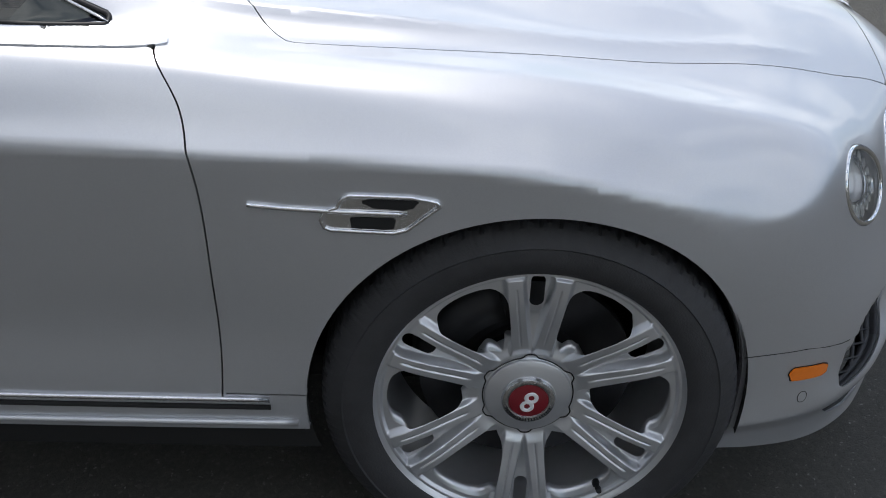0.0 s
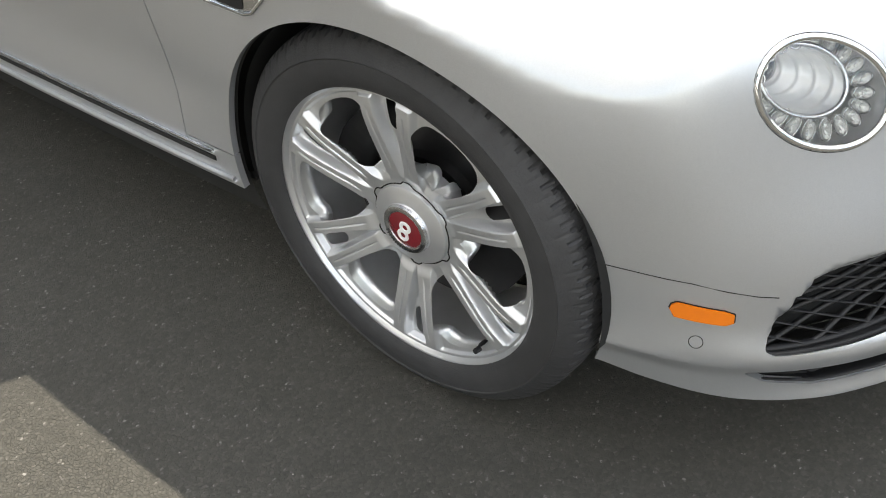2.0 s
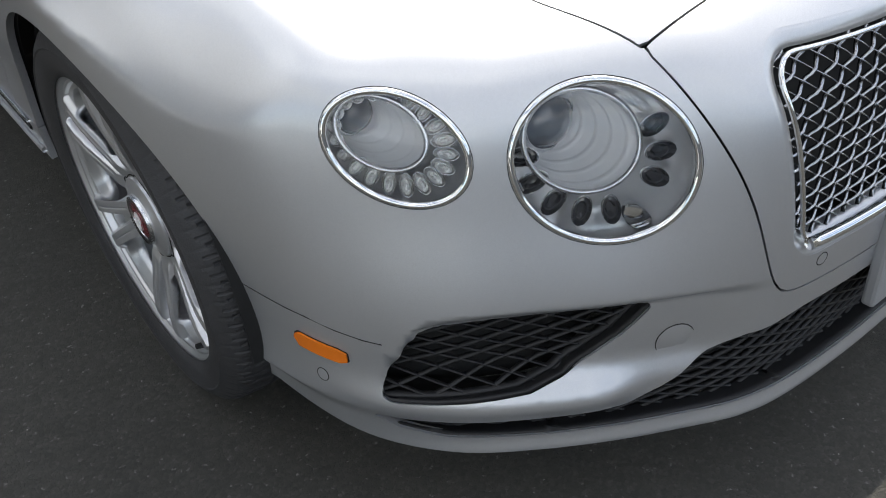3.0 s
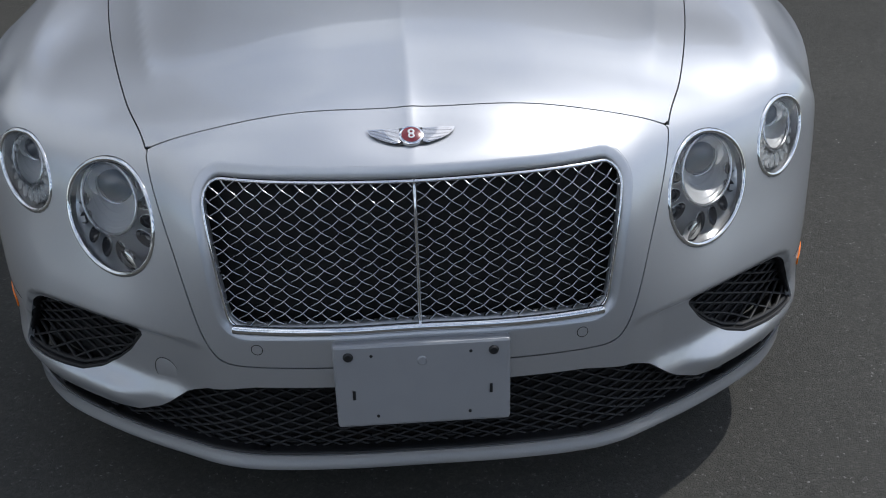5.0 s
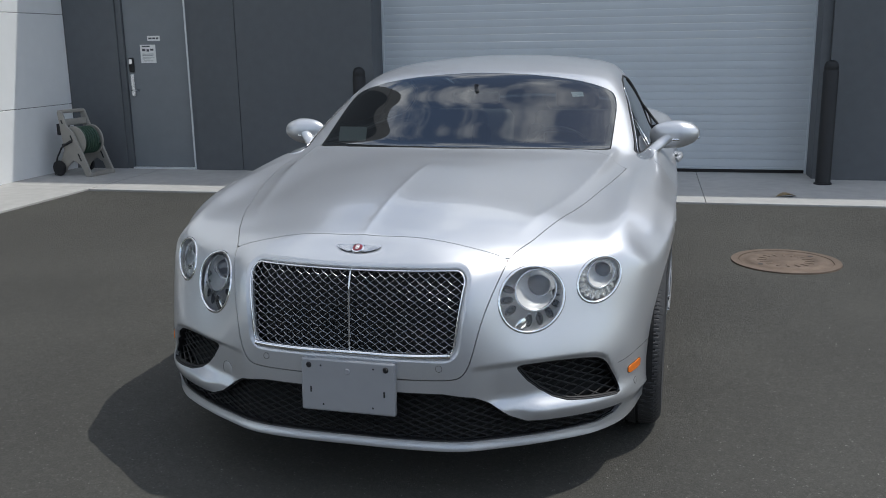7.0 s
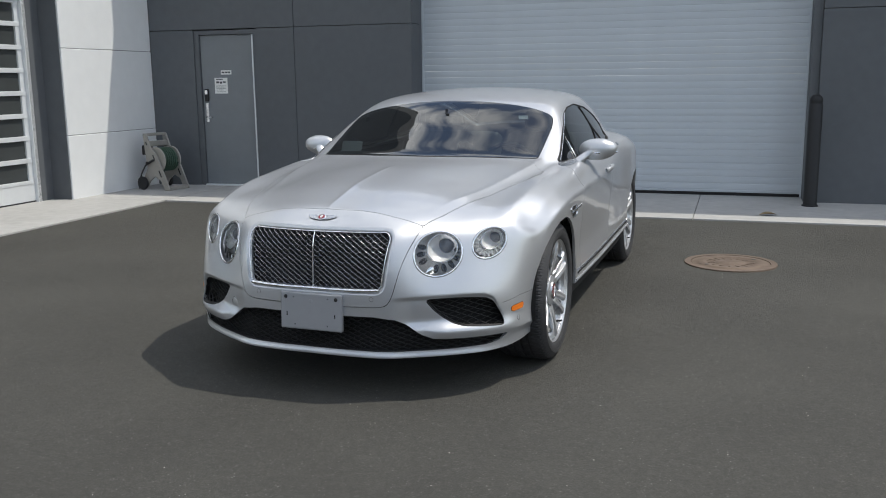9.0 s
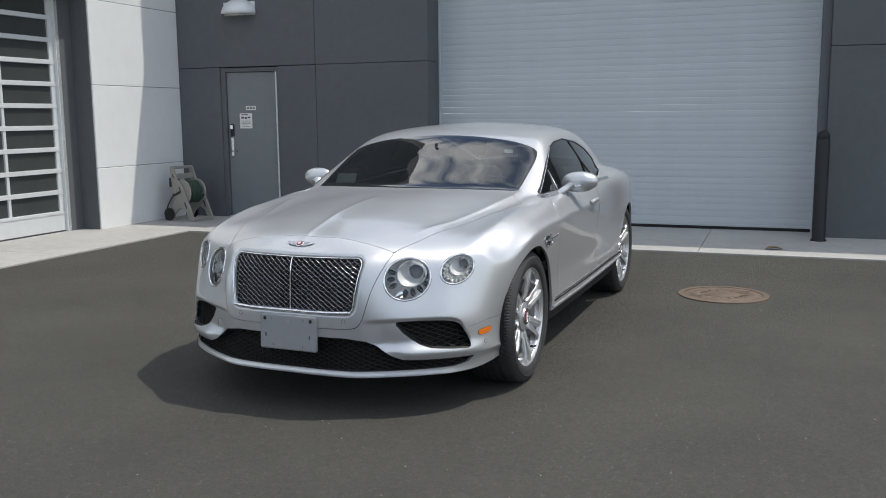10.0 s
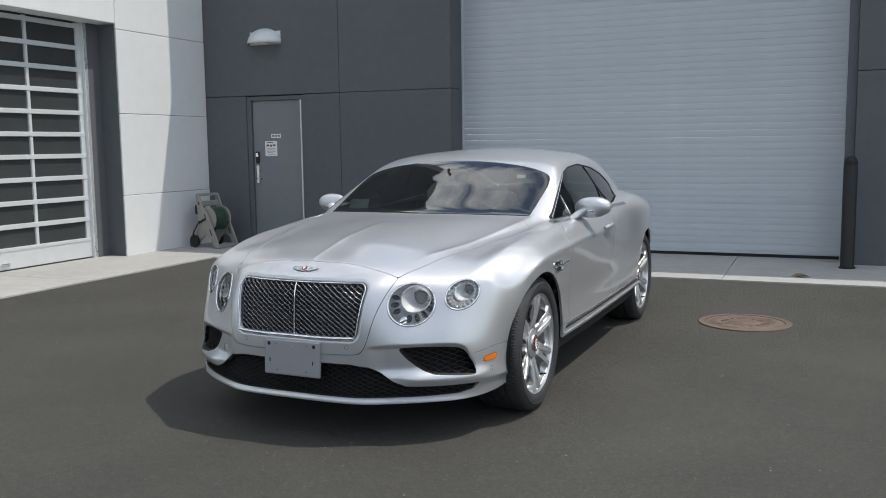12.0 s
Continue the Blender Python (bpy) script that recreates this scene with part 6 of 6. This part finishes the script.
def wheel_master():
    """One road wheel; its axle is x, its outer face looks to +x, its rim edge lies at x = 0."""
    nr, na = 100, 720
    rr, aa = np.linspace(0.045, 0.262, nr), np.linspace(0, 2 * math.pi, na, endpoint=False)
    R, A = np.meshgrid(rr, aa, indexing="ij")
    Y, Z = R * np.cos(A), R * np.sin(A)
    D = wheel_depth(Y, Z)[0]
    e = 5e-4
    dy, dz = (wheel_depth(Y + e, Z)[0] - D) / e, (wheel_depth(Y, Z + e)[0] - D) / e
    N = np.stack([np.ones_like(D), -dy, -dz], -1)
    N /= np.linalg.norm(N, axis=-1, keepdims=True)
    V, N = np.stack([D, Y, Z], -1).reshape(-1, 3), N.reshape(-1, 3)
    i, j = np.meshgrid(np.arange(nr - 1), np.arange(na), indexing="ij")
    a, b, c, d = i * na + j, (i + 1) * na + j, (i + 1) * na + (j + 1) % na, i * na + (j + 1) % na
    F = np.concatenate([np.stack([a, b, c], -1).reshape(-1, 3), np.stack([a, c, d], -1).reshape(-1, 3)])
    face = clip((V, N, F), lambda p, n: wheel_solid(p[:, 1], p[:, 2]))
    rim = lathe("wheel", [(0.255, -0.012), (0.262, -0.004), (0.2685, 0.0), (0.2715, -0.003), (0.271, -0.012), (0.262, -0.02), (0.256, -0.05), (0.250, -0.12), (0.246, -0.20), (0.262, -0.235)], ALLOY, None, "silver alloy wheel with six split spokes", seg=96, axis="x")
    # each spoke is a piece of its own, the hub and the rim ring another
    panel("spoke_face", clip(hemmed(face, 0.034), lambda p, n: wheel_slot(p[:, 1], p[:, 2])), ALLOY, rim, hem=0)
    lathe("barrel", [(0.2545, -0.012), (0.250, -0.05), (0.244, -0.12), (0.240, -0.20)], ALLOY, rim, seg=96, axis="x")
    na = 864
    outer = [(0.263, 0.000), (0.270, 0.006), (0.285, 0.011), (0.300, 0.0125), (0.312, 0.0110), (0.3145, 0.0128), (0.317, 0.0104), (0.330, 0.005), (0.341, -0.004), (0.3475, -0.013), (0.3505, -0.024), (0.352, -0.040)]
    crown = [(0.3535, -0.055), (0.3535, -0.066), (0.3465, -0.068), (0.3465, -0.076), (0.3538, -0.078), (0.354, -0.105), (0.347, -0.107), (0.347, -0.117), (0.354, -0.119), (0.354, -0.145), (0.347, -0.147), (0.347, -0.157), (0.3538, -0.159), (0.3535, -0.185), (0.3465, -0.187), (0.3465, -0.195), (0.353, -0.197), (0.350, -0.225)]
    inner = [(0.34, -0.245), (0.32, -0.255), (0.30, -0.257), (0.275, -0.25), (0.262, -0.24)]
    P = outer + crown + inner
    verts, faces, k = [], [], len(P)
    for i in range(na):
        t = 2 * math.pi * i / na
        for idx, (r, x) in enumerate(P):
            cut = 0.0
            lag = t + (x + 0.03) * 4.5
            if r > 0.334 and x < -0.002 and (r < 0.3532 or idx >= len(outer)):
                cut = 0.0042 if (lag * 72 / (2 * math.pi)) % 1 < 0.16 and x > -0.064 else 0.0
                if x < -0.078 and r > 0.352 and ((t - x * 6) * 60 / (2 * math.pi)) % 1 < 0.13:
                    cut = 0.004
            if 7 <= idx <= 8 and cut:
                cut = 0.003
            verts.append((x, (r - cut) * math.cos(t), (r - cut) * math.sin(t)))
    for i in range(na):
        for j in range(k - 1):
            a, b = i * k + j, ((i + 1) % na) * k + j
            faces.append((a, b, b + 1, a + 1))
    tyre = solid("tyre", verts, faces, RUBBER, rim, "black low-profile tyre", True)
    tyre.data.set_sharp_from_angle(angle=radians(35))
    # hub cap
    cap = lathe("hub_cap", [(0.0, -0.018), (0.034, -0.019), (0.036, -0.0195), (0.046, -0.021), (0.0475, -0.024), (0.060, -0.0265), (0.0715, -0.0290), (0.0740, -0.0300), (0.0750, -0.033), (0.0755, -0.045)], ALLOY, rim, seg=64, axis="x")
    lathe("cap_ring", [(0.0335, -0.0195), (0.035, -0.016), (0.040, -0.0145), (0.0445, -0.016), (0.0465, -0.021)], DULL_CHROME, cap, seg=64, axis="x")
    lathe("red_disc", [(0.0, -0.0145), (0.02, -0.015), (0.0340, -0.0175)], RED_ENAMEL, cap, seg=48, axis="x")
    for z in (0.0095, -0.0095):
        ring("white_loop", Matrix.Rotation(radians(-20), 4, "X") @ Matrix.Translation((-0.0135, 0.001, z)) @ Matrix.Rotation(radians(90), 4, "Y"), 0.0086, 0.0036, WHITE_ENAMEL, cap, 28, 0.45)
    for i in range(20):
        a = radians(110 + 140 * i / 19)
        b = part("ring_mark", add_box(bmesh.new(), -0.0145, -0.0132, -0.0012, 0.0012, 0.037, 0.0425), BLACK, cap)
        b.data.transform(Matrix.Rotation(a, 4, "X"))
    lathe("hub_cone", [(0.074, -0.034), (0.082, -0.037), (0.089, -0.045), (0.097, -0.075)], ALLOY, rim, seg=96, axis="x")
    seam_line = []
    for t in np.linspace(0, 2 * math.pi, 240, endpoint=False):
        f = (t + math.pi / 2 + math.pi / SPOKES) % (2 * math.pi / SPOKES) - math.pi / SPOKES
        r = 0.0775 + 0.007 * math.exp(-((f / 0.14) ** 4))
        y, z = r * math.cos(t), r * math.sin(t)
        seam_line.append((float(wheel_depth(np.array([y]), np.array([z]))[0][0]) + 0.0003, y, z))
    tube("hub_seam", seam_line, 0.0013, GAP, rim, seg=6, closed=True, up=Vector((1, 0, 0)))
    lathe("valve", [(0.0, 0.02), (0.005, 0.02), (0.0055, 0.004), (0.008, 0.0), (0.008, -0.012)], BLACK, rim, seg=14, axis="x", m=Matrix.Translation((-0.024, 0.139, -0.199)) @ Matrix.Rotation(radians(-14), 4, "Y"))
    lathe("brake_disc", [(0.07, -0.085), (0.10, -0.085), (0.105, -0.10), (0.188, -0.10), (0.188, -0.125), (0.10, -0.125)], STEEL, rim, seg=64, axis="x")
    bm = bmesh.new()
    for i in range(9):
        a = radians(108 + 62 * i / 8)
        for r, x in ((0.135, -0.07), (0.200, -0.07), (0.205, -0.14), (0.135, -0.14)):
            bm.verts.new((x, r * math.cos(a), r * math.sin(a)))
    bm.verts.ensure_lookup_table()
    for i in range(8):
        for j in range(4):
            bm.faces.new([bm.verts[q] for q in (i * 4 + j, i * 4 + (j + 1) % 4, i * 4 + 4 + (j + 1) % 4, i * 4 + 4 + j)])
    bm.faces.new([bm.verts[q] for q in range(4)])
    bm.faces.new([bm.verts[q] for q in range(32, 36)])
    bmesh.ops.bevel(bm, geom=[e for e in bm.edges if e.calc_face_angle(0) > 0.6], offset=0.006, segments=2, affect="EDGES")
    part("brake_caliper", bm, BLACK, rim, "black caliper", True)
    return rim


front_left = wheel_master()
front_left.parent = car
front_left.matrix_basis = pose(0.925, 0, WHEEL_Z - 0.003)
for x, y, turn in ((-0.925, 0, 180), (0.882, WHEELBASE, 0), (-0.882, WHEELBASE, 180)):
    w = copy_thing(front_left, pose(x, y, WHEEL_Z - 0.003, 0, 0, turn))
    w.parent = car


def arch_liner(s, y0):
    verts, faces, n = [], [], 48
    for i in range(n + 1):
        a = radians(-6) + radians(194) * i / n
        for x, r in ((0.905 if y0 < 1 else 0.855, ARCH + 0.006), (0.80, ARCH + 0.02), (0.55, ARCH + 0.02), (0.50, 0.05)):
            verts.append((s * x, y0 + 0.004 + r * math.cos(a), WHEEL_Z + r * math.sin(a)))
    for i in range(n):
        for j in range(3):
            a, b = i * 4 + j, (i + 1) * 4 + j
            faces.append((a, b, b + 1, a + 1))
    solid("arch_liner", verts, faces, LINER, car, smooth=True)


for s in (1, -1):
    for y0 in (0.0, WHEELBASE):
        arch_liner(s, y0)
bm = bmesh.new()
add_box(bm, -0.66, 0.66, -0.45, 3.5, 0.21, 0.27, 0.02)
part("floor_pan", bm, LINER, car)


# ---- cabin ----
def cushion(name, x0, x1, y0, y1, z0, z1, mat, parent, bevel, tilt=0.0):
    bm = add_box(bmesh.new(), x0, x1, y0, y1, z0, z1)
    bmesh.ops.bevel(bm, geom=list(bm.edges), offset=bevel, segments=4, affect="EDGES", profile=0.6)
    if tilt:
        c = Vector(((x0 + x1) / 2, (y0 + y1) / 2, z0))
        bm.transform(Matrix.Translation(c) @ Matrix.Rotation(radians(tilt), 4, "X") @ Matrix.Translation(-c))
    return part(name, bm, mat, parent, smooth=True)


def seat(x, y):
    base = cushion("seat", x - 0.25, x + 0.25, y - 0.25, y + 0.28, 0.42, 0.58, LEATHER, car, 0.06)
    back = cushion("seat_back", x - 0.24, x + 0.24, y + 0.22, y + 0.36, 0.54, 1.06, LEATHER, base, 0.06, -14)
    cushion("headrest", x - 0.12, x + 0.12, y + 0.36, y + 0.45, 1.06, 1.20, LEATHER, base, 0.04, -8)
    cushion("bolster", x - 0.26, x - 0.17, y + 0.16, y + 0.34, 0.58, 0.98, DARK_LEATHER, back, 0.04, -14)
    cushion("bolster", x + 0.17, x + 0.26, y + 0.16, y + 0.34, 0.58, 0.98, DARK_LEATHER, back, 0.04, -14)


for x in (0.38, -0.38):
    seat(x, 1.45)
    cushion("rear_seat", x - 0.27, x + 0.27, 2.30, 2.46, 0.55, 1.02, LEATHER, car, 0.06, -18)


def dashboard():
    verts, faces = [], []
    prof = [(0.46, 0.955), (0.51, 0.988), (0.58, 1.0), (0.68, 0.99), (0.80, 0.965), (0.90, 0.935), (0.94, 0.88), (0.93, 0.78), (0.88, 0.68), (0.86, 0.5)]
    xs = np.linspace(-0.62, 0.62, 41)
    for x in xs:
        hump = 0.030 * math.exp(-(((x - 0.38) / 0.20) ** 2)) + 0.012 * math.exp(-(((x + 0.38) / 0.22) ** 2))
        for y, z in prof:
            verts.append((x, y + 0.10 * x * x - 0.02, z + hump * ramp_up(z, 0.85, 0.94) * (1 - ramp_up(z, 0.94, 1.0)) - 0.025 - 0.05 * abs(x / 0.62) ** 3))
    k = len(prof)
    faces = [(i * k + j, (i + 1) * k + j, (i + 1) * k + j + 1, i * k + j + 1) for i in range(len(xs) - 1) for j in range(k - 1)]
    d = solid("dashboard", verts, faces, DASH, car, "dark leather dashboard top", True)
    cushion("vent_trim", -0.10, 0.10, 0.865, 0.90, 0.80, 0.86, DULL_CHROME, d, 0.01)
    m = facing((0.38, 1.06, 0.86), (0, 1.0, 0.45))
    w = ring("steering_wheel", m, 0.175, 0.015, DARK_LEATHER, car, 40)
    lathe("wheel_boss", [(0.0, 0.012), (0.05, 0.010), (0.065, -0.01), (0.05, -0.03)], DARK_LEATHER, w, seg=28, m=m)
    for a in (0, 180, 270):
        q = m @ pose(0, 0, 0, 0, 0, a)
        tube("wheel_spoke", [q @ Vector((0.05, 0, 0)), q @ Vector((0.17, 0, 0))], 0.014, DARK_LEATHER, w, flat=0.5)
    rv = part("rear_view_mirror", add_box(bmesh.new(), -0.115, 0.115, 0.91, 0.945, 1.14, 1.20, 0.015), DARK_LEATHER, car, "", True)
    tube("stem", [(0, 0.925, 1.19), (0, 0.93, 1.235)], 0.01, DARK_LEATHER, rv)
    q, n = skin_at((0.485, 0.96, 1.20))
    st = add_box(bmesh.new(), -0.028, 0.028, -0.022, 0.022, -0.001, 0.0)
    st.transform(facing(q - n * 0.004, n))
    part("windscreen_sticker", st, STICKER, car, "small white sticker inside the windscreen")
    sh = add_box(bmesh.new(), -0.10, 0.04, 0.0, 0.001, -0.04, 0.04)
    sh.transform(Matrix.Translation((-0.55, 0.76, 1.005)) @ Matrix.Rotation(radians(-25), 4, "X"))
    part("paper_sheet", sh, STICKER, car, "pale sheet on the dashboard")


DASH = material("dash_leather", (0.16, 0.165, 0.17), 0.6, vary=0.1, scale=20)
dashboard()
# headlining under the roof skin, pillar trims
HEAD = clip(SKIN, lambda p, n: np.where((p[:, 1] > 0.9) & (p[:, 1] < 3.0), p[:, 2] - 1.0, -1.0))
HEAD = clip(clip(clip(HEAD, lambda p, n: -in_screen(p, n) - 0.012), lambda p, n: -in_side_glass(p, n) - 0.012), lambda p, n: -in_back_glass(p, n) - 0.012)
solid("headlining", (HEAD[0] - HEAD[1] * 0.02).tolist(), HEAD[2][:, ::-1].tolist(), LEATHER, car, normals=(-HEAD[1]).tolist())


# the bumper and the sills hang a little lower than the body tables give
def settle(ob):
    if ob.name.split(".")[0] == "wheel":
        return
    if ob.type == "MESH":
        co = np.empty(len(ob.data.vertices) * 3)
        ob.data.vertices.foreach_get("co", co)
        co = co.reshape(-1, 3)
        ahead = ramp_up(-co[:, 1], 0.05, 0.35)
        co[:, 2] -= (0.012 + 0.008 * ahead) * ramp_up(0.47 - co[:, 2], 0.0, 0.20) * (1 - ramp_up(co[:, 1], 2.0, 2.4))
        ob.data.vertices.foreach_set("co", co.ravel())
        ob.data.update()
    for child in ob.children:
        settle(child)


settle(car)
